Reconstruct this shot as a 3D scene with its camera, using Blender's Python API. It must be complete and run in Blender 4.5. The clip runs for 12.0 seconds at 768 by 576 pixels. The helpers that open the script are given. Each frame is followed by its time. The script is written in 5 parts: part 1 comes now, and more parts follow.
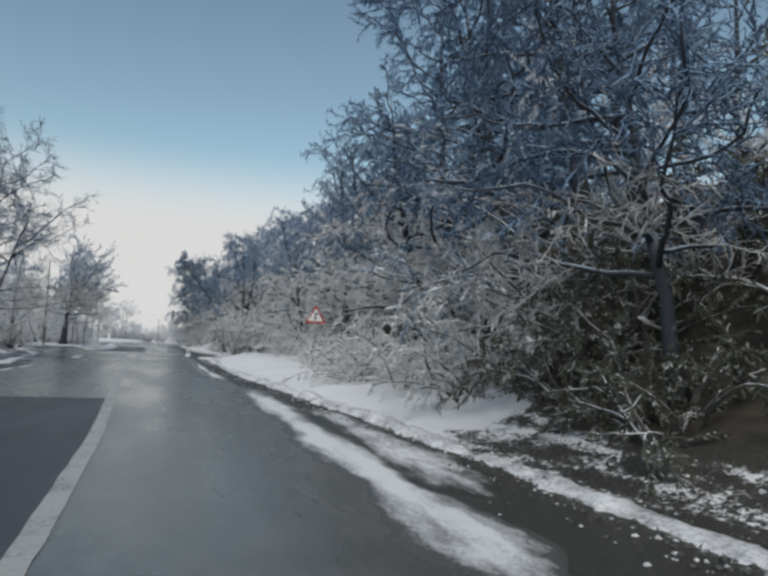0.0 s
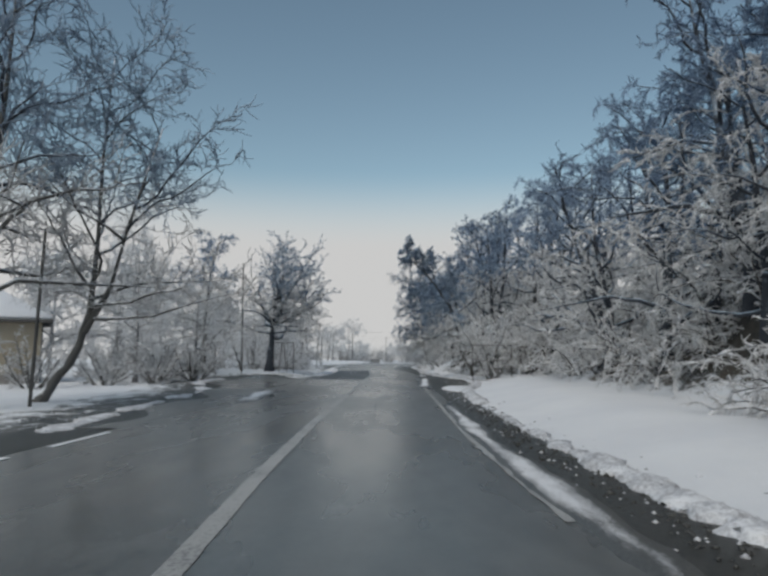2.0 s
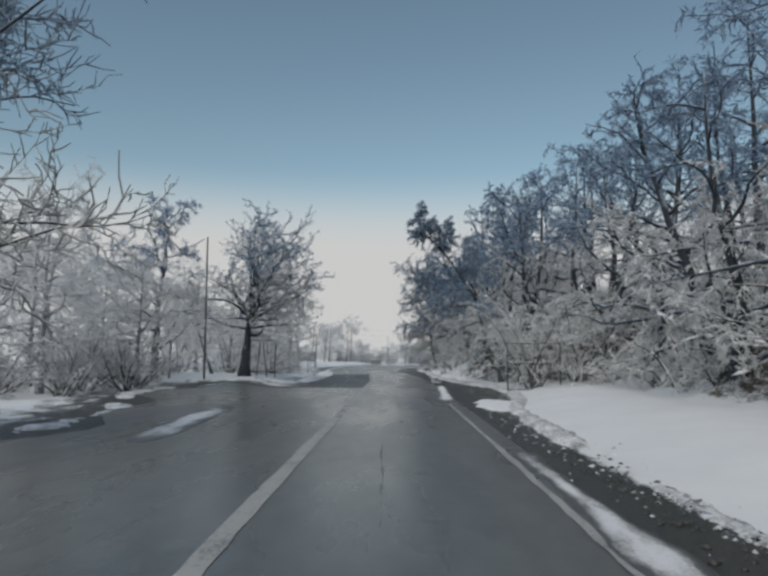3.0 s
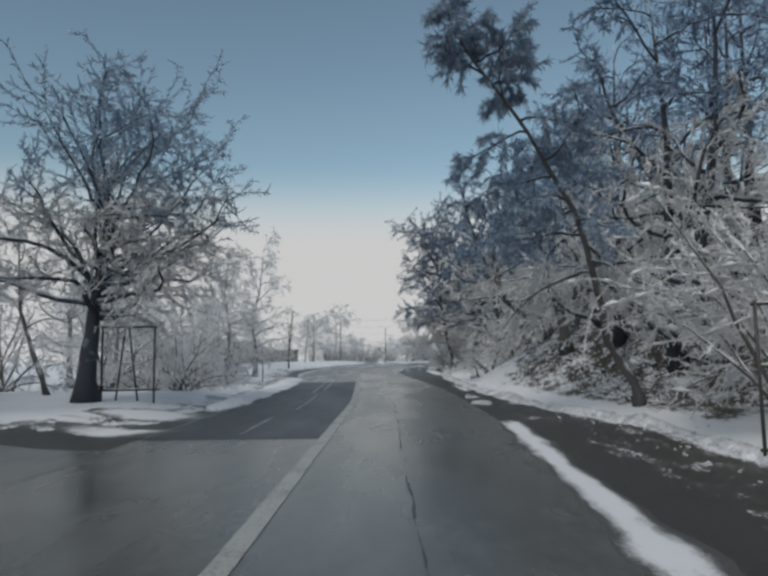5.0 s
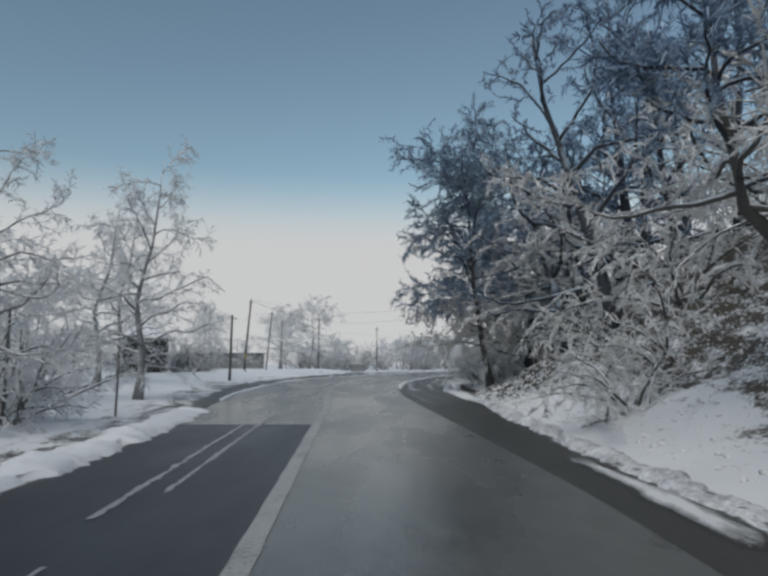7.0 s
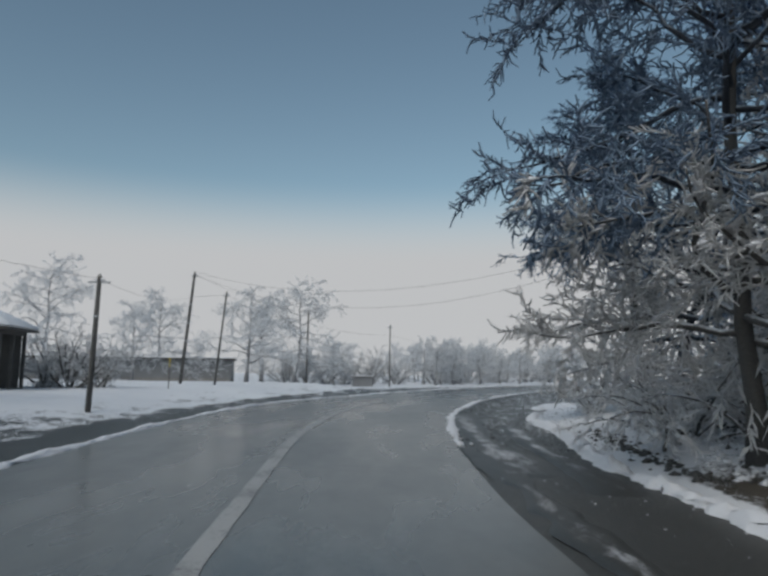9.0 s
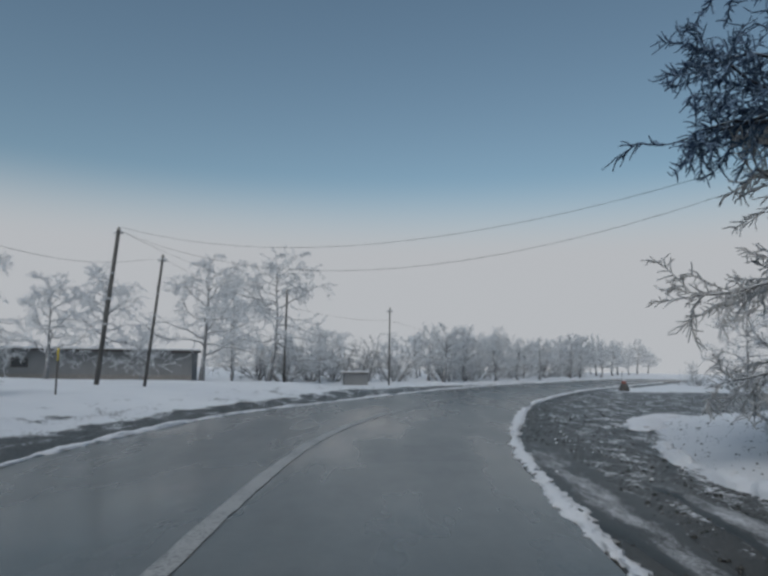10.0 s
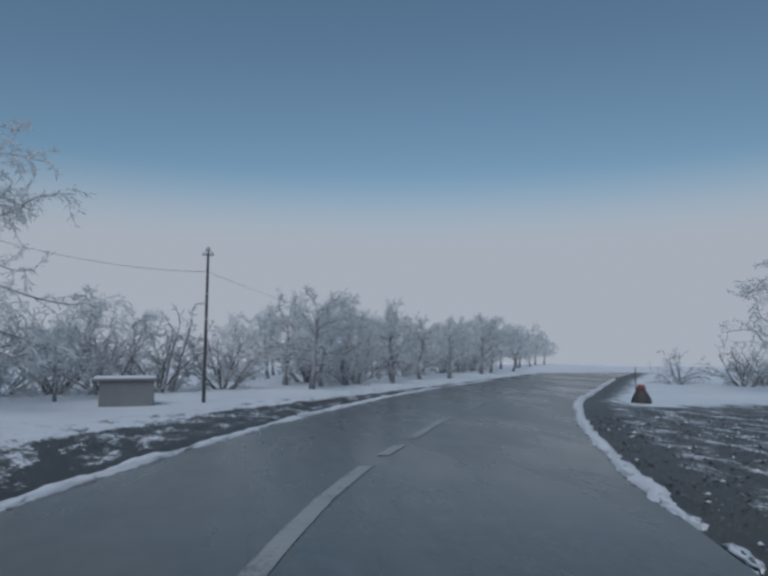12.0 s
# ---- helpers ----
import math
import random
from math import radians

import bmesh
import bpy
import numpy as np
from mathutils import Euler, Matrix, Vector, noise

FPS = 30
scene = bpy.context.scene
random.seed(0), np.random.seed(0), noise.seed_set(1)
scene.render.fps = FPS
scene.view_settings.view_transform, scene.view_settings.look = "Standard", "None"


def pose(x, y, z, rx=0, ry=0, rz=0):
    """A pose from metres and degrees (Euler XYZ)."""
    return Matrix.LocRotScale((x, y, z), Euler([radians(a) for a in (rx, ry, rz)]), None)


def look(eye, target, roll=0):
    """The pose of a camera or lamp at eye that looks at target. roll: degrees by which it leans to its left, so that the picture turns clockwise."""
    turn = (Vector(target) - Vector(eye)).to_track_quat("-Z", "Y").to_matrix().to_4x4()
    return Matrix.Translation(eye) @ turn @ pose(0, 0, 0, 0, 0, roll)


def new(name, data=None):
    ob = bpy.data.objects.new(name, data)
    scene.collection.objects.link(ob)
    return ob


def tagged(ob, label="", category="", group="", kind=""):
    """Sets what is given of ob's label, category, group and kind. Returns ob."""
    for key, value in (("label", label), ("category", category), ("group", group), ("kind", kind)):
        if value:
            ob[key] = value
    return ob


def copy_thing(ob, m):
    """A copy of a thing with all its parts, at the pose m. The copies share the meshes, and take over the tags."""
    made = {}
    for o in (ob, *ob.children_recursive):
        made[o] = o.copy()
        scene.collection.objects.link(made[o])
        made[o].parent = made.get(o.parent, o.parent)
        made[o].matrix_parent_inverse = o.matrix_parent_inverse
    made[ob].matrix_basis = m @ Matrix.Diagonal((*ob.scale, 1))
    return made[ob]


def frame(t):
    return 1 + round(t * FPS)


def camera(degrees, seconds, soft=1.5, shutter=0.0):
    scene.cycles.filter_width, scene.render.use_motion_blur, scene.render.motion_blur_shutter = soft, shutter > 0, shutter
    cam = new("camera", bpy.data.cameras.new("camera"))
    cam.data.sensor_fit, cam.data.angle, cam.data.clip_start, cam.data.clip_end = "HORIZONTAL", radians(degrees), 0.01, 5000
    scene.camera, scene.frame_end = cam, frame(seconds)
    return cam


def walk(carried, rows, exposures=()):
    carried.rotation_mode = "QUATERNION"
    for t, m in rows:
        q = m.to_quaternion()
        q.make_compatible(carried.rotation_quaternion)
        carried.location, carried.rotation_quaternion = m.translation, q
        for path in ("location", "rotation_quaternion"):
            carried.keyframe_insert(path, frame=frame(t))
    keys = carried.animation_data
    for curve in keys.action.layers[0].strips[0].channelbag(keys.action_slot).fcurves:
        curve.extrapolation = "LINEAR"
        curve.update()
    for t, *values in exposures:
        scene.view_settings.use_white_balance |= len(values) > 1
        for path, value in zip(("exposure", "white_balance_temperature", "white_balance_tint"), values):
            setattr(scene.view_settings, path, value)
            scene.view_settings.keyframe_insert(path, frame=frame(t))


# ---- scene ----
cam = camera(61.87, 12.0, 3.0)
# Driver's view along a winding country road in snow and freezing mist.
PATH = [
    (0.0, pose(1.724, -43.030, 1.552, 95.14, -2.71, -18.71)),
    (0.5, pose(2.368, -38.269, 1.552, 95.23, -2.38, -10.25)),
    (1.0, pose(2.512, -33.474, 1.552, 95.28, -1.65, -3.30)),
    (1.5, pose(2.253, -28.796, 1.552, 95.69, -0.70, 0.22)),
    (2.0, pose(1.879, -24.229, 1.552, 95.93, -0.40, 1.07)),
    (2.5, pose(1.609, -19.629, 1.552, 95.71, -0.76, 1.20)),
    (3.0, pose(1.491, -14.972, 1.552, 95.99, -0.54, 1.10)),
    (3.5, pose(1.423, -10.291, 1.552, 96.11, -0.13, 0.95)),
    (4.0, pose(1.375, -5.593, 1.552, 96.11, 0.33, 0.91)),
    (4.5, pose(1.338, -0.871, 1.552, 95.98, 0.75, 1.00)),
    (5.0, pose(1.314, 3.911, 1.552, 95.66, 0.90, 0.97)),
    (5.5, pose(1.326, 8.550, 1.552, 95.62, 0.85, 1.01)),
    (6.0, pose(1.196, 13.195, 1.552, 96.60, 0.30, 0.72)),
    (6.5, pose(1.003, 17.943, 1.552, 96.43, 0.10, 0.09)),
    (7.0, pose(0.940, 22.673, 1.552, 96.15, -0.06, 0.09)),
    (7.5, pose(0.903, 27.400, 1.552, 96.08, -0.28, 0.22)),
    (8.0, pose(0.848, 32.136, 1.552, 96.24, -0.58, 0.28)),
    (8.5, pose(0.716, 36.903, 1.552, 96.79, -0.89, 0.26)),
    (9.0, pose(0.313, 41.753, 1.552, 96.97, -0.87, 0.76)),
    (9.5, pose(0.046, 46.475, 1.552, 96.92, -1.19, 0.55)),
    (10.0, pose(-0.143, 51.168, 1.552, 96.38, -0.78, 0.10)),
    (10.5, pose(-0.208, 55.794, 1.552, 96.23, -0.44, -0.82)),
    (11.0, pose(-0.024, 60.437, 1.552, 95.80, -0.32, -3.64)),
    (11.5, pose(0.436, 65.035, 1.552, 95.73, -0.17, -7.71)),
    (12.0, pose(1.166, 69.638, 1.552, 95.67, -0.20, -12.38)),
]
# the exposure sinks and the picture cools as the road leaves the trees
walk(cam, PATH, exposures=[(0.0, 0.24, 6500, 10), (0.5, 0.13, 6500, 10), (1.0, 0.05, 6500, 10), (1.5, 0.0, 6500, 10), (6.5, 0.0, 6450, 10), (8.5, -0.12, 6350, 10), (10.0, -0.29, 6140, 10), (11.0, -0.44, 5770, 10), (12.0, -0.50, 5600, 10)])

# ---- sky and light ----
world = bpy.data.worlds.new("winter_sky")
scene.world = world
world.use_nodes = True
wn, wl = world.node_tree.nodes, world.node_tree.links
wn.clear()
sky = wn.new("ShaderNodeTexSky")
sky.sky_type, sky.sun_disc = "NISHITA", False
sky.sun_elevation, sky.sun_rotation = radians(38), radians(200)
sky.air_density, sky.dust_density, sky.ozone_density = 1.0, 0.6, 1.5
w_co, w_sep = wn.new("ShaderNodeTexCoord"), wn.new("ShaderNodeSeparateXYZ")
wl.new(w_co.outputs["Generated"], w_sep.inputs[0])
w_ramp = wn.new("ShaderNodeMapRange")
w_ramp.interpolation_type = "SMOOTHSTEP"
w_ramp.inputs["From Min"].default_value, w_ramp.inputs["From Max"].default_value = 0.155, 0.285
wl.new(w_sep.outputs["Z"], w_ramp.inputs["Value"])
w_mix, w_gain = wn.new("ShaderNodeMix"), wn.new("ShaderNodeMix")
w_mix.data_type = w_gain.data_type = "RGBA"
w_gain.blend_type = "MULTIPLY"
w_gain.inputs["Factor"].default_value = 1.0
wl.new(sky.outputs[0], w_gain.inputs["A"])
w_gain.inputs["B"].default_value = (1.17, 1.13, 0.91, 1)
wl.new(w_ramp.outputs[0], w_mix.inputs["Factor"])
w_mix.inputs["A"].default_value = (5.6, 5.6, 5.55, 1)     # the bright mist along the horizon
wl.new(w_gain.outputs["Result"], w_mix.inputs["B"])
w_bg, w_out = wn.new("ShaderNodeBackground"), wn.new("ShaderNodeOutputWorld")
w_bg.inputs["Strength"].default_value = 0.105
wl.new(w_mix.outputs["Result"], w_bg.inputs["Color"])
wl.new(w_bg.outputs[0], w_out.inputs[0])

sun = new("sun", bpy.data.lights.new("sun", "SUN"))
sun.data.energy, sun.data.angle, sun.data.color = 1.4, radians(35), (1.0, 0.95, 0.88)
sun.matrix_world = look((0, 0, 60), (17, 38, 0))


# ---- materials ----
def material(name):
    m = bpy.data.materials.new(name)
    m.use_nodes = True
    n = m.node_tree.nodes
    return m, n, m.node_tree.links, n["Principled BSDF"]


def node(n, kind, **values):
    k = n.new(kind)
    for key, value in values.items():
        k.inputs[key].default_value = value
    return k


def noise_of(n, l, scale, detail=4.0, rough=0.6, stretch=(1, 1, 1)):
    co, mp = n.new("ShaderNodeTexCoord"), node(n, "ShaderNodeMapping", Scale=stretch)
    tx = node(n, "ShaderNodeTexNoise", Scale=scale, Detail=detail, Roughness=rough)
    l.new(co.outputs["Object"], mp.inputs["Vector"])
    l.new(mp.outputs[0], tx.inputs["Vector"])
    return tx.outputs["Fac"]


def remap(n, l, value, a, b, c=0.0, d=1.0):
    k = node(n, "ShaderNodeMapRange")
    k.inputs["From Min"].default_value, k.inputs["From Max"].default_value = a, b
    k.inputs["To Min"].default_value, k.inputs["To Max"].default_value = c, d
    l.new(value, k.inputs["Value"])
    return k.outputs[0]


def maths(n, l, op, a, b):
    k = n.new("ShaderNodeMath")
    k.operation = op
    for i, v in enumerate((a, b)):
        if isinstance(v, (int, float)):
            k.inputs[i].default_value = v
        else:
            l.new(v, k.inputs[i])
    return k.outputs[0]


def blend(n, l, fac, a, b):
    k = n.new("ShaderNodeMix")
    k.data_type = "RGBA"
    if isinstance(fac, float):
        k.inputs["Factor"].default_value = fac
    else:
        l.new(fac, k.inputs["Factor"])
    for side, v in (("A", a), ("B", b)):
        if isinstance(v, tuple):
            k.inputs[side].default_value = (*v, 1)
        else:
            l.new(v, k.inputs[side])
    return k.outputs["Result"]


def bump(n, l, bsdf, height, strength, distance):
    k = node(n, "ShaderNodeBump", Strength=strength, Distance=distance)
    l.new(height, k.inputs["Height"])
    l.new(k.outputs[0], bsdf.inputs["Normal"])


def attribute(n, name):
    k = n.new("ShaderNodeAttribute")
    k.attribute_name = name
    return k.outputs["Fac"]


def plain(name, colour, rough=0.6, metal=0.0, vary=0.25, scale=6.0, grain=60.0, relief=0.15):
    """A surface of one colour with stains at two scales and fine relief."""
    m, n, l, p = material(name)
    a, b = noise_of(n, l, scale), noise_of(n, l, grain)
    s = maths(n, l, "ADD", maths(n, l, "MULTIPLY", a, 0.65), maths(n, l, "MULTIPLY", b, 0.35))
    s = remap(n, l, s, 0.3, 0.7)
    lo, hi = tuple(c * (1 - vary) for c in colour), tuple(min(1, c * (1 + vary)) for c in colour)
    l.new(blend(n, l, s, lo, hi), p.inputs["Base Color"])
    p.inputs["Metallic"].default_value = metal
    l.new(remap(n, l, a, 0.3, 0.7, max(0.05, rough - 0.12), min(1, rough + 0.12)), p.inputs["Roughness"])
    bump(n, l, p, b, relief, 0.01)
    return m


def rimed(name, bark, rime, low, high, patch=3.0, glow=0.0):
    """Bark with snow lying on whatever faces up; low and high: the slopes between which it takes hold; glow: the light that passes through."""
    m, n, l, p = material(name)
    g, sep = n.new("ShaderNodeNewGeometry"), n.new("ShaderNodeSeparateXYZ")
    l.new(g.outputs["Normal"], sep.inputs[0])
    a = noise_of(n, l, patch, 3.0)
    face = maths(n, l, "ADD", sep.outputs["Z"], remap(n, l, a, 0.3, 0.7, -0.45, 0.45))
    hold = remap(n, l, face, low, high)
    dark = blend(n, l, noise_of(n, l, 25.0), tuple(c * 0.6 for c in bark), tuple(c * 1.4 for c in bark))
    pale = blend(n, l, remap(n, l, a, 0.35, 0.65), tuple(c * 0.86 for c in rime), rime)
    tone = blend(n, l, hold, dark, pale)
    if glow:
        # each spray of frost has its own tone, and thin ice lets daylight through
        k = n.new("ShaderNodeMix")
        k.data_type, k.blend_type = "RGBA", "MULTIPLY"
        k.inputs["Factor"].default_value = 1.0
        l.new(tone, k.inputs["A"])
        l.new(remap(n, l, g.outputs["Random Per Island"], 0, 1, 0.82, 1.06), k.inputs["B"])
        tone = k.outputs["Result"]
        thin, mix = n.new("ShaderNodeBsdfTranslucent"), n.new("ShaderNodeMixShader")
        l.new(tone, thin.inputs["Color"])
        mix.inputs[0].default_value = glow
        l.new(p.outputs[0], mix.inputs[1])
        l.new(thin.outputs[0], mix.inputs[2])
        l.new(mix.outputs[0], n["Material Output"].inputs["Surface"])
    l.new(tone, p.inputs["Base Color"])
    p.inputs["Roughness"].default_value = 0.85
    p.inputs["Specular IOR Level"].default_value = 0.2
    return m


M_BARK = rimed("snowy_bark", (0.115, 0.113, 0.108), (0.8, 0.82, 0.85), 0.25, 0.65, 2.0)
M_TWIG = rimed("snowy_twigs", (0.74, 0.74, 0.73), (0.92, 0.92, 0.92), -0.9, 0.1, glow=0.42)
# the blue twigs and bark below carry the windscreen's tint as paint
M_BLUE = rimed("blue_tinted_twigs", (0.21, 0.28, 0.385), (0.46, 0.59, 0.74), -0.45, 0.5, glow=0.42)
M_DEEP = rimed("deep_blue_tinted_twigs", (0.115, 0.175, 0.275), (0.38, 0.54, 0.73), -0.35, 0.6, glow=0.38)
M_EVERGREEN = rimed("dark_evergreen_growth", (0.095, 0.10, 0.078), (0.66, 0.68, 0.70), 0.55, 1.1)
M_SOFTBLUE = rimed("pale_blue_tinted_twigs", (0.24, 0.31, 0.40), (0.54, 0.65, 0.77), -0.4, 0.5, glow=0.35)
M_FINE = rimed("thinly_rimed_twigs", (0.42, 0.425, 0.43), (0.80, 0.81, 0.82), -0.5, 0.3, glow=0.35)
# rime whitened further, with the mist's haze put into the twig colour
M_PALE = rimed("rimed_hazed_twigs", (0.72, 0.73, 0.74), (0.88, 0.89, 0.90), -0.7, 0.2, glow=0.4)
M_BLUEBARK = rimed("blue_tinted_bark", (0.055, 0.062, 0.074), (0.42, 0.50, 0.58), 0.2, 0.8, 2.0)
# bark paled for haze as well as rime
M_PALEBARK = rimed("rimed_hazed_bark", (0.23, 0.23, 0.235), (0.72, 0.73, 0.74), 0.0, 0.75)


def make_ground():
    m, n, l, p = material("snow_field")
    g, sep = n.new("ShaderNodeNewGeometry"), n.new("ShaderNodeSeparateXYZ")
    l.new(g.outputs["Normal"], sep.inputs[0])
    big, mid, fine = noise_of(n, l, 0.35), noise_of(n, l, 2.2, 6.0, 0.65, (1, 0.45, 1)), noise_of(n, l, 14.0, 5.0, 0.7)
    white = blend(n, l, remap(n, l, big, 0.3, 0.7), (0.71, 0.725, 0.75), (0.80, 0.81, 0.82))
    grit = noise_of(n, l, 55.0, 3.0, 0.8)
    gravel = blend(n, l, remap(n, l, maths(n, l, "ADD", maths(n, l, "MULTIPLY", fine, 0.45), maths(n, l, "MULTIPLY", grit, 0.55)), 0.38, 0.62), (0.020, 0.020, 0.018), (0.085, 0.082, 0.072))
    litter = blend(n, l, remap(n, l, mid, 0.35, 0.65), (0.028, 0.026, 0.022), (0.078, 0.065, 0.048))
    speck = maths(n, l, "ADD", maths(n, l, "MULTIPLY", mid, 0.55), maths(n, l, "MULTIPLY", fine, 0.45))
    # bare wet gravel where traffic and ploughs have cleared the verge
    bare = maths(n, l, "ADD", attribute(n, "bare"), maths(n, l, "MULTIPLY", maths(n, l, "SUBTRACT", speck, 0.5), 2.6))
    bare = remap(n, l, bare, 0.44, 0.58)
    # leaf litter and earth that show through on the steep bank
    steep = maths(n, l, "ADD", attribute(n, "steep"), maths(n, l, "MULTIPLY", maths(n, l, "SUBTRACT", speck, 0.5), 2.4))
    steep = remap(n, l, steep, 0.42, 0.62)
    c = blend(n, l, bare, blend(n, l, steep, white, litter), gravel)
    l.new(c, p.inputs["Base Color"])
    l.new(remap(n, l, bare, 0, 1, 0.75, 0.42), p.inputs["Roughness"])
    bump(n, l, p, maths(n, l, "ADD", speck, maths(n, l, "MULTIPLY", maths(n, l, "MULTIPLY", grit, bare), 0.4)), 0.55, 0.06)
    return m


def make_asphalt(name, lo, hi, wet):
    m, n, l, p = material(name)
    big, mid, fine = noise_of(n, l, 0.5, 4, 0.6, (1, 0.25, 1)), noise_of(n, l, 3.0, 5, 0.65, (1, 0.5, 1)), noise_of(n, l, 180.0, 2)
    s = maths(n, l, "ADD", maths(n, l, "MULTIPLY", big, 0.5), maths(n, l, "ADD", maths(n, l, "MULTIPLY", mid, 0.3), maths(n, l, "MULTIPLY", fine, 0.2)))
    l.new(blend(n, l, remap(n, l, s, 0.36, 0.64), lo, hi), p.inputs["Base Color"])
    l.new(remap(n, l, big, 0.3, 0.7, wet, wet + 0.2), p.inputs["Roughness"])
    bump(n, l, p, fine, 0.05, 0.002)
    return m


def make_worn_paint():
    m, n, l, p = material("worn_road_paint")
    a, b = noise_of(n, l, 1.3, 5), noise_of(n, l, 22.0, 5, 0.7)
    s = maths(n, l, "ADD", maths(n, l, "MULTIPLY", a, 0.45), maths(n, l, "MULTIPLY", b, 0.55))
    l.new(blend(n, l, remap(n, l, s, 0.36, 0.5), (0.12, 0.12, 0.12), (0.38, 0.38, 0.37)), p.inputs["Base Color"])
    p.inputs["Roughness"].default_value = 0.5
    bump(n, l, p, b, 0.2, 0.004)
    return m


def make_snow(name, dirt, low=0.28, high=0.46):
    m, n, l, p = material(name)
    a, b = noise_of(n, l, 2.5, 5), noise_of(n, l, 18.0, 5, 0.7)
    s = maths(n, l, "ADD", maths(n, l, "MULTIPLY", a, 0.5), maths(n, l, "MULTIPLY", b, 0.5))
    l.new(blend(n, l, remap(n, l, s, low, high), tuple(0.76 - dirt * c for c in (1, 1, 0.97)), (0.79, 0.80, 0.82)), p.inputs["Base Color"])
    p.inputs["Roughness"].default_value = 0.7
    bump(n, l, p, s, 0.6, 0.05)
    return m


def make_worn_slush(name, under):
    """Thin slush that breaks up into what lies under it towards its edges."""
    m, n, l, p = material(name)
    big, mid, fine = noise_of(n, l, 0.7, 5, 0.6, (1, 0.35, 1)), noise_of(n, l, 4.0, 6, 0.65, (1, 0.3, 1)), noise_of(n, l, 30.0, 4, 0.7)
    s = maths(n, l, "ADD", maths(n, l, "MULTIPLY", big, 0.35), maths(n, l, "ADD", maths(n, l, "MULTIPLY", mid, 0.4), maths(n, l, "MULTIPLY", fine, 0.25)))
    c = maths(n, l, "ADD", attribute(n, "cover"), maths(n, l, "MULTIPLY", maths(n, l, "SUBTRACT", s, 0.5), 3.2))
    c = remap(n, l, c, 0.30, 0.80)
    base = blend(n, l, remap(n, l, noise_of(n, l, 55.0, 3.0, 0.8), 0.38, 0.62), tuple(0.45 * v for v in under), tuple(1.6 * v for v in under))
    l.new(blend(n, l, c, base, (0.74, 0.75, 0.77)), p.inputs["Base Color"])
    l.new(remap(n, l, c, 0, 1, 0.45, 0.75), p.inputs["Roughness"])
    bump(n, l, p, c, 0.5, 0.03)
    return m


M_GROUND = make_ground()
M_WORN = make_worn_slush("worn_slush_on_asphalt", (0.085, 0.086, 0.083))
M_WORNGRAVEL = make_worn_slush("worn_slush_on_gravel", (0.042, 0.041, 0.036))
M_ASPHALT = make_asphalt("wet_grey_asphalt", (0.060, 0.062, 0.059), (0.160, 0.161, 0.155), 0.18)
M_DARK = make_asphalt("dark_new_asphalt", (0.024, 0.024, 0.027), (0.056, 0.056, 0.060), 0.38)
M_CRACK = plain("tar_seam", (0.012, 0.012, 0.013), 0.5)
M_SEAM = plain("worn_seam", (0.058, 0.058, 0.057), 0.5)
M_PAINT = make_worn_paint()
M_EDGE = make_snow("edge_line_white", 0.3)
M_SNOW = make_snow("clean_snow", 0.1)
M_LOAD = make_snow("fluffy_snow", 0.14)
M_SLUSH = make_snow("grey_slush", 0.52, 0.36, 0.58)
M_GREY = plain("thin_grey_slush", (0.34, 0.345, 0.35), 0.6, 0, 0.5, 9.0, 60.0)
M_STONE = plain("wet_stone", (0.07, 0.07, 0.066), 0.55)
M_STEEL = plain("galvanised_steel", (0.42, 0.43, 0.44), 0.45, 0.7)
M_RUST = plain("dark_painted_steel", (0.07, 0.065, 0.06), 0.6, 0.2)
M_POLE = plain("weathered_pole_wood", (0.10, 0.097, 0.092), 0.85, 0, 0.35, 3.0, 40.0, 0.4)
M_WIRE = plain("cable_black", (0.02, 0.02, 0.022), 0.6)
M_RED = plain("sign_red", (0.42, 0.045, 0.03), 0.45, 0, 0.15)
M_FADED = plain("faded_red_paint", (0.22, 0.075, 0.06), 0.7)
M_WHITE = plain("sign_white", (0.72, 0.72, 0.71), 0.45, 0, 0.06)
M_BLACK = plain("sign_black", (0.015, 0.015, 0.016), 0.5)
M_YELLOW = plain("yellow_paint", (0.55, 0.42, 0.06), 0.6)
M_WALL = plain("grey_plaster", (0.20, 0.205, 0.21), 0.9, 0, 0.2, 1.2, 30.0, 0.2)
M_OCHRE = plain("ochre_plaster", (0.30, 0.265, 0.205), 0.9, 0, 0.18, 1.2, 30.0, 0.2)
M_DARKWOOD = plain("dark_boards", (0.085, 0.083, 0.08), 0.85, 0, 0.3, 2.0, 40.0, 0.3)
M_CONCRETE = plain("old_concrete", (0.22, 0.21, 0.20), 0.9, 0, 0.25, 5.0, 50.0, 0.3)
M_GLASS = plain("dark_window", (0.03, 0.035, 0.04), 0.15, 0, 0.1)
M_PORCELAIN = plain("insulator_porcelain", (0.35, 0.33, 0.30), 0.3)


# ---- mesh helpers ----
def mesh_of(name, verts, faces, mat, smooth=False):
    me = bpy.data.meshes.new(name)
    me.from_pydata([tuple(v) for v in verts], [], [tuple(f) for f in faces])
    me.materials.append(mat)
    if smooth:
        me.polygons.foreach_set("use_smooth", [True] * len(me.polygons))
    me.update()
    return me


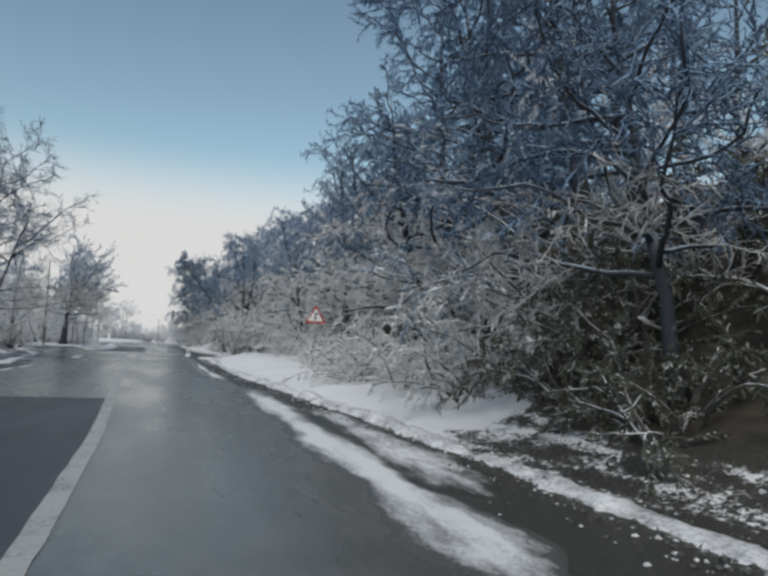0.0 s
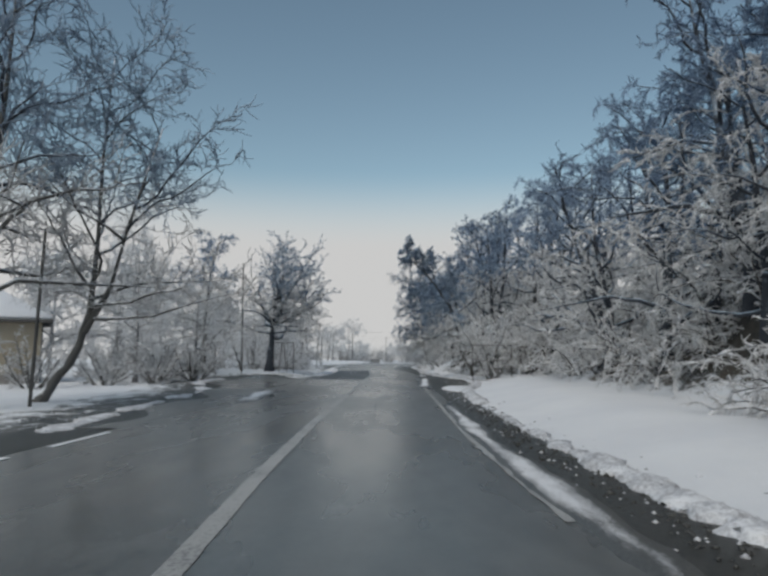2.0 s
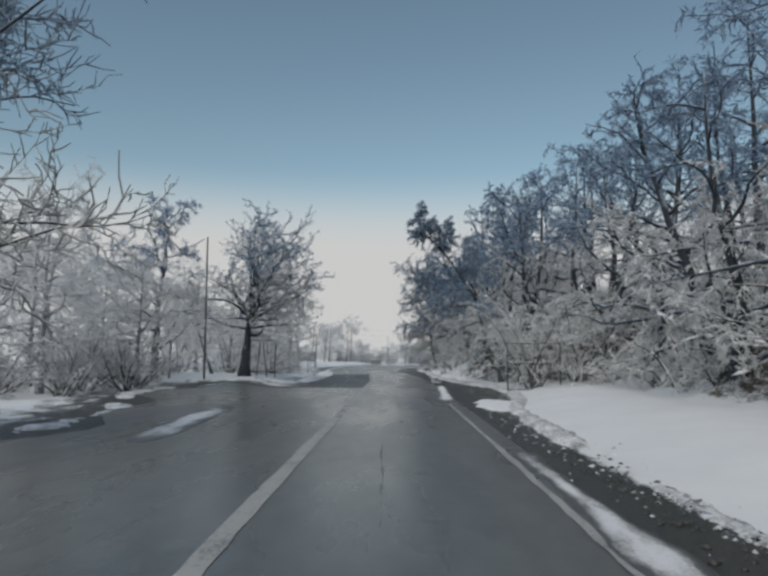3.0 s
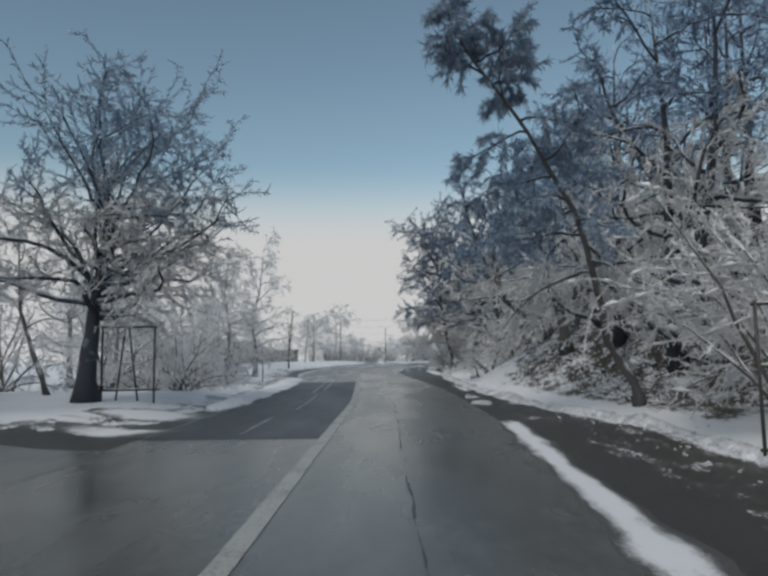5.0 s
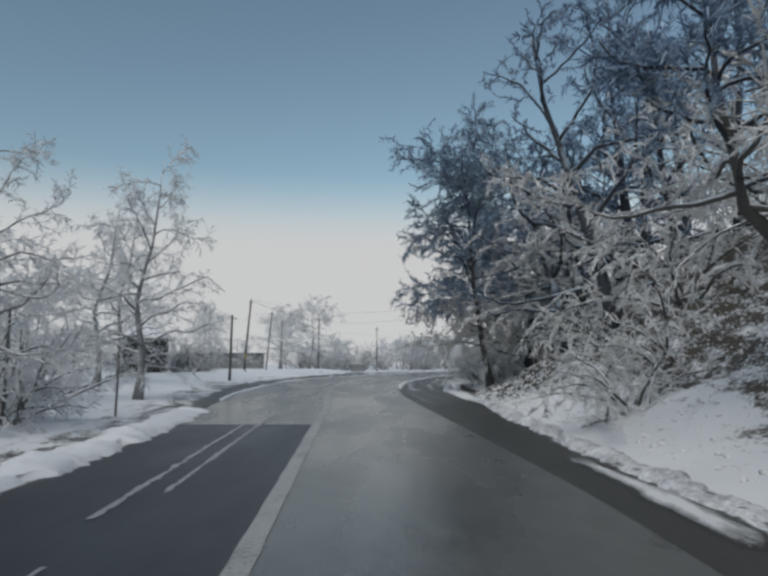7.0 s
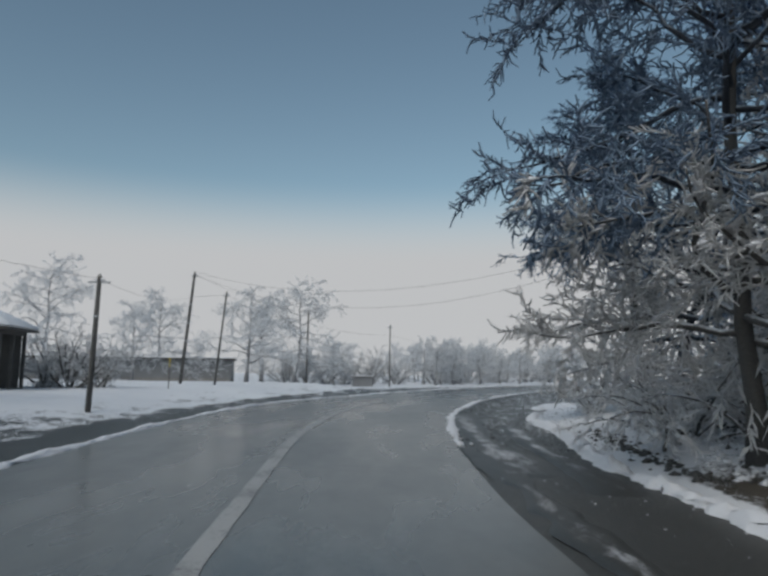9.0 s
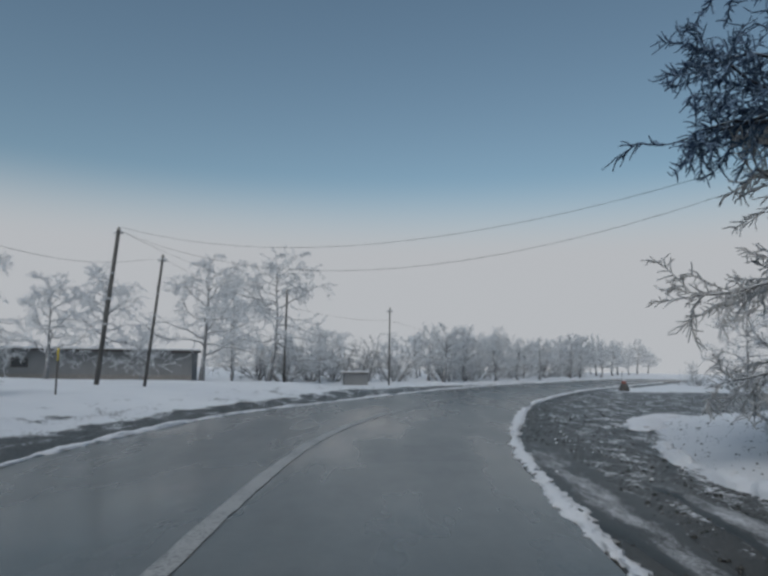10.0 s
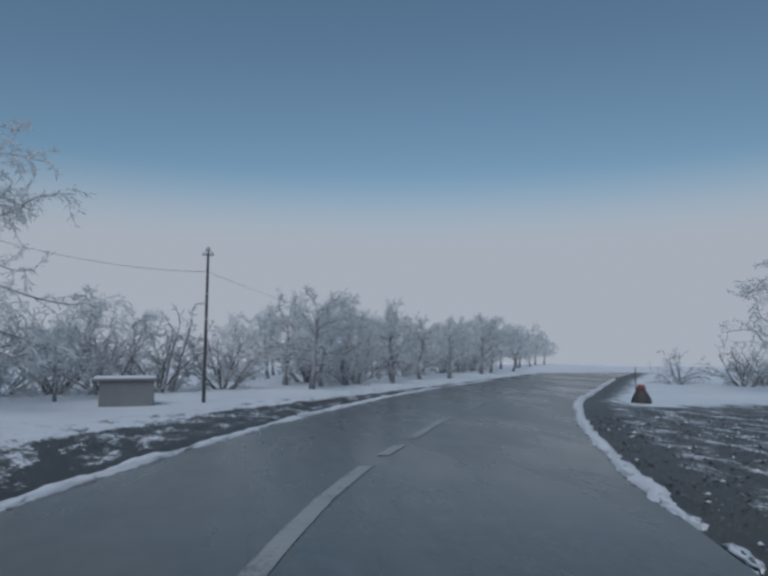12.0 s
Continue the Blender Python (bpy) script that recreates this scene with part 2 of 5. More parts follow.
def part(name, shape, mat, parent=None, label="", smooth=False):
    """Links (verts, faces) or a bmesh as one mesh object under a thing or a part."""
    if isinstance(shape, bmesh.types.BMesh):
        me = bpy.data.meshes.new(name)
        shape.to_mesh(me)
        shape.free()
        me.materials.append(mat)
        if smooth:
            me.polygons.foreach_set("use_smooth", [True] * len(me.polygons))
    else:
        me = mesh_of(name, shape[0], shape[1], mat, smooth)
    ob = new(name, me)
    ob.parent = parent
    return tagged(ob, label)


def root(name, x, y, z, label, category, group="", turn=0.0):
    e = new(name)
    e.matrix_basis = pose(x, y, z, 0, 0, turn)
    return tagged(e, label, category, group)


def tubes(lines, sides):
    """Tapered tubes along polylines of (points, radii)."""
    verts, faces = [], []
    ring = [(math.cos(2 * math.pi * k / sides), math.sin(2 * math.pi * k / sides)) for k in range(sides)]
    for pts, rad in lines:
        o, count = len(verts), len(pts)
        for i in range(count):
            a, b = pts[max(i - 1, 0)], pts[min(i + 1, count - 1)]
            d = (b - a)
            d = d / (np.linalg.norm(d) + 1e-9)
            u = np.array((-d[1], d[0], 0.0)) if abs(d[2]) < 0.95 else np.array((1.0, 0.0, 0.0))
            u = u - d * (u @ d)
            u /= np.linalg.norm(u) + 1e-9
            w = np.cross(d, u)
            for c, s in ring:
                verts.append(pts[i] + (u * c + w * s) * rad[i])
        for i in range(count - 1):
            for k in range(sides):
                k2 = (k + 1) % sides
                faces.append((o + i * sides + k, o + i * sides + k2, o + (i + 1) * sides + k2, o + (i + 1) * sides + k))
        if sides > 3:
            faces.append(tuple(o + (count - 1) * sides + k for k in range(sides)))
            faces.append(tuple(o + k for k in reversed(range(sides))))
    return verts, faces


def line(points, radius):
    return [(np.array(p, float)) for p in points], [radius] * len(points)


def box(cx, cy, cz, sx, sy, sz, bevel=0.01, turn=0.0):
    bm = bmesh.new()
    bmesh.ops.create_cube(bm, size=1.0, matrix=pose(cx, cy, cz, 0, 0, turn) @ Matrix.Diagonal((sx, sy, sz, 1)))
    if bevel:
        bmesh.ops.bevel(bm, geom=bm.edges[:], offset=bevel, segments=1, affect="EDGES")
    return bm


def curve_at(table):
    """A smooth curve through (y, x) pairs."""
    ys, xs = [p[0] for p in table], [p[1] for p in table]

    def f(y):
        y = np.asarray(y, float)
        return sum(np.interp(y + k, ys, xs) for k in (-1.2, -0.8, -0.4, 0, 0.4, 0.8, 1.2)) / 7
    return f


def smooth01(v):
    v = np.clip(v, 0, 1)
    return v * v * (3 - 2 * v)


# ---- plan of the road: x of each line, by the distance y ahead ----
CENTRE = curve_at([(-140, -30), (-100, -13), (-70, -3.2), (-52, 0.3), (-44, 0.8), (-38, 0.88), (-32, 0.80), (-27, 0.58), (-22, 0.38), (-16, 0.12), (-9, 0), (24, 0), (29, -0.22), (37, -0.62), (42, -0.82), (45, -1.08), (47, -1.25), (50, -1.45), (53, -1.65), (56, -1.8), (60, -1.72), (63, -1.55), (66, -1.1), (68.2, -0.6), (71, 0.24), (73.5, 0.98), (75.5, 1.63), (77, 2.2), (78.4, 2.82), (83.6, 5.5), (90, 9.3), (96, 13.2), (104, 19), (120, 32), (200, 105)])
LEFT = curve_at([(-140, -34.5), (-100, -17.5), (-70, -8), (-52, -4.3), (-40, -4.2), (-20, -4.3), (-13, -3.9), (0, -3.6), (20, -3.4), (32, -3.5), (38, -3.9), (44, -4.7), (50, -5.4), (57, -5.6), (63, -5.45), (68, -4.7), (72, -3.3), (75.5, -1.68), (80, 0.1), (85.3, 2.6), (92, 6.4), (97, 9.8), (104, 15.2), (120, 28), (200, 101)])
RIGHT = curve_at([(-140, -26), (-100, -9), (-70, 0.8), (-52, 3.7), (-40, 4.0), (-24, 4.2), (-12, 3.65), (18, 3.6), (30, 3.3), (37, 2.7), (43, 2.15), (49, 1.65), (55, 1.6), (60, 1.85), (64, 2.3), (67, 2.95), (69.6, 3.58), (72.5, 4.35), (76.4, 5.7), (79, 6.78), (83, 8.6), (88.4, 11.5), (94, 15.5), (104, 22.6), (120, 35.6), (200, 109)])
SNOWLINE = curve_at([(-140, -22), (-100, -5), (-70, 4), (-40, 6.2), (-30, 5.8), (-22, 5.2), (-13, 4.6), (-3, 4.5), (4, 4.8), (8, 5.75), (13, 6.3), (17, 6.1), (18.5, 5.8), (20, 5.45), (22, 5.05), (24, 4.75), (27, 4.5), (32, 4.2), (38, 4.15), (43, 4.45), (46, 4.25), (50, 3.98), (53, 3.9), (57, 4.4), (62, 4.6), (66, 6.2), (70, 8.0), (73, 12), (75, 20), (80, 24), (86, 26), (90, 21), (104, 28), (120, 40), (200, 113)])
VERGE = curve_at([(-140, -40), (-40, -6), (-22, -4.9), (-12, -5.4), (-5, -6.0), (2, -6.4), (8, -8.6), (14.3, -8.6), (15.2, -5.6), (17, -4.4), (22, -3.6), (32, -3.6), (44, -5.4), (50, -6.3), (57, -6.9), (63, -6.9), (68, -6.2), (72, -4.8), (76, -3.6), (81, -1.7), (86, 0.3), (92, 4.9), (104, 14.4), (200, 100)])
FOOT = curve_at([(-140, 6), (-70, 6.5), (-45, 7.0), (-30, 7.4), (-21, 9.4), (-14, 10.2), (-4, 9.4), (3, 9.0), (10, 10.2), (15, 9.4), (19, 7.4), (24, 5.8), (31, 5.2), (42, 4.9), (50, 5.2), (56, 6.4), (62, 8.0), (68, 13), (76, 22), (200, 120)])


def ground_height(x, y):
    x, y = np.asarray(x, float), np.asarray(y, float)
    right, left, foot = RIGHT(y), LEFT(y), FOOT(y)
    lumps = np.sin(x * 0.9 + np.sin(y * 0.37) * 2) * np.sin(y * 0.61 + x * 0.2) + 0.6 * np.sin(x * 2.3 + y * 1.7) * np.sin(y * 2.1 - x)
    tall = 6.2 * smooth01((74 - y) / 16)
    rise = tall * (0.75 * smooth01((x - foot) / (7.5 - 3.4 * smooth01((y + 34) / 5) * smooth01((-2 - y) / 5))) + 0.25 * smooth01((x - foot) / 22)) + 0.22 * tall / 6.2 * smooth01((x - foot) / 2) * lumps
    shelf = 0.42 * smooth01((x - SNOWLINE(y) + 0.2) / 3.0) * smooth01((72 - y) / 10)
    field = (0.10 + 0.42 * smooth01((y - 46) / 10) * smooth01((85 - y) / 5.5)) * smooth01((left - x) / 5.0) - 0.8 * smooth01((left - x - 8) / 30) * smooth01((40 - y) / 12)
    field = field + 0.24 * smooth01((left - x - 0.6) / 2.2) * smooth01((y - 12.5) / 3) * smooth01((30 - y) / 4)
    off = np.where((x > left - 0.25) & (x < right + 0.25), 1.0, 0.0)
    z = np.where(x > (left + right) / 2, rise + shelf, field) + 0.02 * lumps * smooth01(np.maximum(x - right, left - x) / 1.5) * (1 - smooth01((np.abs(x) - 22) / 12))
    return z * (1 - off) - 0.03 * off


def height_at(x, y):
    return float(ground_height(x, y))


def make_ground_sheet():
    xs = np.concatenate([np.linspace(-600, -60, 12, endpoint=False), np.linspace(-60, -14, 30, endpoint=False), np.arange(-14, 26, 0.28), np.linspace(26, 60, 30, endpoint=False), np.linspace(60, 600, 13)])
    ys = np.concatenate([np.linspace(-600, -60, 12, endpoint=False), np.arange(-60, 110, 0.45), np.linspace(110, 160, 20, endpoint=False), np.linspace(160, 800, 14)])
    gx, gy = np.meshgrid(xs, ys)
    z = ground_height(gx, gy)
    nx, ny = len(xs), len(ys)
    verts = np.stack([gx.ravel(), gy.ravel(), z.ravel()], 1)
    i = (np.arange(ny - 1)[:, None] * nx + np.arange(nx - 1)[None, :]).ravel()
    faces = np.stack([i, i + 1, i + nx + 1, i + nx], 1)
    ob = tagged(new("ground", mesh_of("ground", verts, faces.tolist(), M_GROUND, True)), "snow-covered ground with muddy gravel verges and a steep bank", "ground", kind="structure")
    right, left, snow, foot = RIGHT(gy), LEFT(gy), SNOWLINE(gy), FOOT(gy)
    bare = 1.0 - smooth01((gx - snow + 0.35) / 0.7)
    bare = np.where(gx > (left + right) / 2, bare, np.maximum(1.0 - smooth01((VERGE(gy) - gx + 0.3) / 0.6), (0.52 + 0.12 * smooth01((12 - gy) / 4)) * (1.0 - smooth01((VERGE(gy) - gx - 0.3) / 3.2))))
    bare = bare * (1 - 0.27 * (gx > right + 0.6) * smooth01((gy - 2) / 3) * smooth01((26 - gy) / 3))
    bare = bare * (1 - smooth01((gy - 85.5) / 2.5) * smooth01((gx - right - 1) / 1.5))
    bare = bare * (1 - smooth01((gy - 112) / 6)) * (1 - 0.37 * smooth01((gy - 54) / 5) * smooth01((gx - right - 0.4) / 0.8))
    bare = bare * (1 - 0.36 * smooth01((gy - 56) / 5) * (gx < left - 0.45))
    bare = np.maximum(bare, 0.64 * smooth01((-31 - gy) / 3) * smooth01((gx - snow) / 0.3) * (1 - smooth01((gx - foot - 0.5) / 1.0)))
    steep = (0.60 + 0.5 * smooth01((-32 - gy) / 3) + 0.25 * smooth01((gy - 50) / 3) + 0.3 * smooth01((gy + 27) / 2) * smooth01((-15 - gy) / 3) + 0.3 * smooth01((-2 - gy) / 4) * smooth01((gx - foot - 0.8) / 1.0)) * smooth01((gx - foot + 0.3) / 1.5) * smooth01((74 - gy) / 10) * (1 - smooth01((gx - foot - 8) / 4))
    # clean snow drifted against the foot of the bank
    steep = steep * (1 - 0.85 * smooth01((gy - 31) / 3) * smooth01((44 - gy) / 4) * (1 - smooth01((gx - foot - 1.1) / 1.0)))
    steep = np.maximum(steep, (0.56 + 0.08 * smooth01((gy - 36) / 4)) * smooth01((gx - snow - 0.85 + 0.8 * smooth01((gy - 36) / 4)) / 0.5) * np.maximum(smooth01((gy - 42) / 4) * smooth01((54 - gy) / 4), smooth01((gy - 14.5) / 2) * smooth01((32 - gy) / 3)) * (gx > right) * (1 - smooth01((gx - foot - 8) / 4)))
    for name, values in (("bare", bare), ("steep", steep)):
        a = ob.data.attributes.new(name, "FLOAT", "POINT")
        a.data.foreach_set("value", values.ravel().astype(np.float32))
    return ob


def ribbon(name, y0, y1, edge_a, edge_b, z, mat, label, category, step=0.4, columns=1, ragged=0.0, crown=0.0, seed=1, ground=False):
    """A sheet lying on the road, or on the ground, between two lines of the plan."""
    rng = np.random.default_rng(seed)
    ys = np.arange(y0, y1 + step / 2, step)
    a, b = edge_a(ys), edge_b(ys)
    a, b = a + rng.normal(0, ragged, len(ys)), b + rng.normal(0, ragged, len(ys))
    verts, faces = [], []
    for i, y in enumerate(ys):
        for k in range(columns + 1):
            u = k / columns
            x = a[i] + (b[i] - a[i]) * u
            verts.append((x, y, z + crown * 4 * u * (1 - u) + (max(0.0, height_at(x, y)) if ground else 0.0)))
    c = columns + 1
    for i in range(len(ys) - 1):
        for k in range(columns):
            faces.append((i * c + k, i * c + k + 1, (i + 1) * c + k + 1, (i + 1) * c + k))
    return tagged(new(name, mesh_of(name, verts, faces, mat, True)), label, category, kind="structure")


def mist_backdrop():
    """A ring that glows in place of the lit mist closing the distance all round, as bright as the sky's foot."""
    m, n, l, p = material("glowing_mist")
    # emission gives the ring the brightness of daylit mist
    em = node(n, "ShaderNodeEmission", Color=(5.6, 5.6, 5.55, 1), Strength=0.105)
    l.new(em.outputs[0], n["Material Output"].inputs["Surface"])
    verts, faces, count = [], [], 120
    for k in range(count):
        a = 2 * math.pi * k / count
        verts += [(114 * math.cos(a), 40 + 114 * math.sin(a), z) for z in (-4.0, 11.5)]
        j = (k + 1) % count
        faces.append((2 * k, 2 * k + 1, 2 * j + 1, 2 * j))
    tagged(new("backdrop", mesh_of("backdrop", verts, faces, m, True)), "glowing ring standing for the bright mist that closes the distance", "mist", kind="structure")


make_ground_sheet()
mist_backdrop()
ribbon("road", -130, 114, LEFT, RIGHT, 0.0, M_ASPHALT, "wet grey asphalt country road", "road", 0.6, 6)
lay_by = ribbon("lay_by", -11, 14.6, lambda y: VERGE(y) + 1.0 - 0.5 * np.sin(np.asarray(y) * 0.9), lambda y: LEFT(y) + 0.06, 0.012, M_ASPHALT, "wet asphalt lay-by beside the road", "lay-by", 0.3, 10, 0.02, ground=True)
# the lay-by runs out flush with the road
for v in list(lay_by.data.vertices)[10::11]:
    v.co.z = 0.003
ribbon("asphalt_patch", -60, -26.4, lambda y: LEFT(y) + 0.1, lambda y: CENTRE(y) - 0.06, 0.004, M_DARK, "dark newer asphalt patch in the road", "asphalt patch")
ribbon("asphalt_patch", 15.7, 37.8, lambda y: LEFT(y) + 0.05, lambda y: CENTRE(y) - 0.06, 0.004, M_DARK, "dark newer asphalt patch in the road", "asphalt patch")
for y0, y1 in ((-60, 1.1), (1.6, 2.8), (3.3, 4.5), (5.0, 6.05), (6.7, 78.5)):
    ribbon("road_marking", y0, y1, lambda y: CENTRE(y) - 0.09, lambda y: CENTRE(y) + 0.12, 0.008, M_PAINT, "worn white centre line on the road", "road marking", 0.3, 1, 0.006)
for y0, y1 in ((79.2, 80.3), (81.0, 84.6), (86.0, 89.4), (91.0, 94.4), (96.0, 99.4)):
    ribbon("road_marking", y0, y1, lambda y: CENTRE(y) - 0.09, lambda y: CENTRE(y) + 0.12, 0.008, M_PAINT, "worn white dash of the centre line", "road marking", 0.2, 1, 0.006, seed=int(y0))


# ---- trees ----
def twist(rng, d, amount):
    v = d + rng.normal(0, amount, 3)
    return v / np.linalg.norm(v)


def shoot(rng, p, d, length, r0, r1, count, wob, lift, lowest=-1.0):
    """One branch: a polyline that wavers and lifts or droops as it goes."""
    pts, rad, step = [np.array(p, float)], [r0], length / count
    for i in range(count):
        d = twist(rng, d, wob) + np.array((0, 0, lift))
        d[2] = max(d[2], lowest)
        d = d / np.linalg.norm(d)
        pts.append(pts[-1] + d * step)
        rad.append(r0 + (r1 - r0) * (i + 1) / count)
    return pts, rad


def along(pts, u):
    k = u * (len(pts) - 1)
    i = min(int(k), len(pts) - 2)
    p = pts[i] + (pts[i + 1] - pts[i]) * (k - i)
    d = pts[i + 1] - pts[i]
    return p, d / (np.linalg.norm(d) + 1e-9)


def side_way(rng, d, spread, up=0.0):
    v = rng.normal(0, 1, 3)
    v -= d * (v @ d)
    v /= np.linalg.norm(v) + 1e-9
    w = d * math.cos(spread) + v * math.sin(spread) + np.array((0, 0, up))
    return w / np.linalg.norm(w)


def sprays(rng, lines, per, length, half, droop):
    """Small folded blades of rime, two faces each, set along branches."""
    base, way = [], []
    for pts, _ in lines:
        a = np.array(pts)
        k = (0.04 + 0.96 * rng.random(per) ** 0.85) * (len(a) - 1) * 0.999
        i = k.astype(int)
        d = a[i + 1] - a[i]
        base.append(a[i] + d * (k - i)[:, None])
        way.append(d / (np.linalg.norm(d, axis=1, keepdims=True) + 1e-9))
    p, d = np.concatenate(base), np.concatenate(way)
    count = len(p)

    def unit(v):
        return v / (np.linalg.norm(v, axis=1, keepdims=True) + 1e-9)
    v = rng.normal(0, 1, (count, 3))
    v = unit(v - d * np.sum(v * d, 1, keepdims=True))
    a = rng.uniform(0.2, 1.6, (count, 1))
    w = d * np.cos(a) + v * np.sin(a)
    w[:, 2] += droop * 1.3
    w = unit(w)
    u = unit(np.cross(w, rng.normal(0, 1, (count, 3))))
    up = np.cross(u, w)
    ln, wd = length * rng.uniform(0.15, 1.1, (count, 1)), half * rng.uniform(0.6, 1.4, (count, 1))
    mid, tip = p + w * ln * 0.5 + up * wd * 0.6, p + w * ln
    tip[:, 2] -= 0.1 * ln[:, 0]
    verts = np.stack([p, mid + u * wd, tip, mid - u * wd], 1).reshape(-1, 3)
    o = np.arange(count)[:, None] * 4
    return verts, np.concatenate([o + (0, 1, 2), o + (0, 2, 3)])


def crown_of(name, mat, parent, label, branches, sides, rng, per, length, half, droop, twigs):
    """One crown mesh: branch tubes, bent twigs and, where per is not nought, blades of rime along the branches."""
    verts, faces = tubes(branches + twigs, sides)
    if per and branches:
        v2, f2 = sprays(rng, branches, per, length, half, droop)
        faces = list(faces) + (f2 + len(verts)).tolist()
        verts = list(verts) + v2.tolist()
    return part(name, (verts, faces), mat, parent, label, per == 0)


def snow_load(rng, lines, count, size, parent):
    """Cushions of snow lying along branches, joined into one part."""
    shape = np.array(((1, 0, 0), (0.5, 0.87, 0), (-0.5, 0.87, 0), (-1, 0, 0), (-0.5, -0.87, 0), (0.5, -0.87, 0), (0.1, 0, 0.75), (0, 0, -0.35)), float)
    tri = [(k, (k + 1) % 6, 6) for k in range(6)] + [((k + 1) % 6, k, 7) for k in range(6)]
    verts, faces = [], []
    for k in range(count):
        p, d = along(lines[rng.integers(len(lines))][0], rng.uniform(0.25, 0.99))
        s, a = size * min(2.2, rng.lognormal(0, 0.45)), math.atan2(d[1], d[0])
        v = shape * rng.uniform(0.55, 1.35, (8, 1)) * (s * 2.2, s * 0.8, s * 0.8)
        v = np.stack([v[:, 0] * math.cos(a) - v[:, 1] * math.sin(a), v[:, 0] * math.sin(a) + v[:, 1] * math.cos(a), v[:, 2] + v[:, 0] * d[2] * 0.6], 1) + p
        faces.extend([tuple(len(verts) + q for q in t) for t in tri])
        verts.extend(v)
    tagged(part("snow_load", (verts, faces), M_LOAD, parent, "cushions of snow on the branches", True), kind="stuff")


def make_tree(spot, label, seed, trunk, girth, limbs, limb_len, limb_rise, first, subs, twigs, twig_len, droop, bark, twig_mat, twig_r=0.013, name="tree", group="", bias=(0, 0), sides=3, low=None, split=0.0, narrow=0.55, bent=False, spray=4.6, load=0, load_size=0.07, fork=(), twiggy=0.0):
    """A tree from its trunk's line: each limb a part, the fine branching one crown. bias: the way the limbs are drawn to."""
    rng = np.random.default_rng(seed)
    e = root(name, spot[0], spot[1], spot[2], label, "tree", group)
    t_pts = [np.array(p, float) for p in trunk]
    fine = []
    for i in range(len(t_pts) - 1):
        for u in (0, 0.5):
            fine.append(t_pts[i] + (t_pts[i + 1] - t_pts[i]) * u + rng.normal(0, 0.025, 3) * (1 if fine else 0))
    fine.append(t_pts[-1])
    n = len(fine)
    rad = [girth * (1.45 if i == 0 else 1.0) * (1 - 0.93 * i / (n - 1)) for i in range(n)]
    part("trunk", tubes([(fine, rad)], 9), bark, e, "", True)
    second = [np.array(p, float) for p in fork]
    if second:
        part("second_trunk", tubes([(second, [girth * 0.62 * (1 - 0.8 * i / (len(fork) - 1)) for i in range(len(fork))])], 9), bark, e, "second stem of the fork", True)
    thin, under, thin_twigs, under_twigs, laden = [], [], [], [], []
    for k in range(limbs):
        u = first + (0.99 - first) * (k + 0.5 * rng.random()) / limbs
        p, d = along(second if second and k % 3 == 1 and u > first + 0.1 else fine, u)
        a = k * 2.39996 + rng.normal(0, 0.3)
        rise = limb_rise[0] + (limb_rise[1] - limb_rise[0]) * (u - first) / (1 - first) + rng.normal(0, 0.12)
        way = np.array((math.cos(a) * math.cos(rise) + bias[0], math.sin(a) * math.cos(rise) + bias[1], math.sin(rise)))
        way /= np.linalg.norm(way)
        ln = limb_len * (1.0 - narrow * (u - first) / (1 - first)) * rng.uniform(0.75, 1.15)
        r0 = girth * (1 - 0.8 * u) * 0.55
        limb = shoot(rng, p, way, ln, r0, 0.012, 10, 0.24, droop * 0.4, -0.06 + 2.2 * droop)
        # limbs and twigs above split wear the painted windscreen tint
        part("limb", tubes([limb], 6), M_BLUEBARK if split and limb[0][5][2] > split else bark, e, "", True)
        for s in range(subs):
            v = 0.18 + 0.82 * (s + rng.random()) / subs
            p2, d2 = along(limb[0], min(v, 0.999))
            sub = shoot(rng, p2, side_way(rng, d2, rng.uniform(0.5, 1.1), 0.1), ln * rng.uniform(0.28, 0.5) * (1.15 - 0.5 * v), max(0.013, r0 * 0.3 * (1 - 0.6 * v)), 0.008, 6, 0.30, droop * 0.8)
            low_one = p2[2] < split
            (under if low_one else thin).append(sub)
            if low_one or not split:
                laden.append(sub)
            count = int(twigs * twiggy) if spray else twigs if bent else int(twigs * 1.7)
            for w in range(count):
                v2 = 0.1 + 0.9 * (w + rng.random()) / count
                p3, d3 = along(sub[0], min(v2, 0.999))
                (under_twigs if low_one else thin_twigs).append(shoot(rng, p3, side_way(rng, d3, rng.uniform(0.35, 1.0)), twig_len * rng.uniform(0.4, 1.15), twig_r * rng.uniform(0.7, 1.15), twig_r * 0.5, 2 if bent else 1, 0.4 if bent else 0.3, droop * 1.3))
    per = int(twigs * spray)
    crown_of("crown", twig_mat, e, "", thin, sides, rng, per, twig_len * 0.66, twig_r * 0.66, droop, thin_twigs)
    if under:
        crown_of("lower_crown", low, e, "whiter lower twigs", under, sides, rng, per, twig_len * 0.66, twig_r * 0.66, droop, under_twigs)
    if load and laden:
        snow_load(rng, laden, load, load_size, e)
    return e


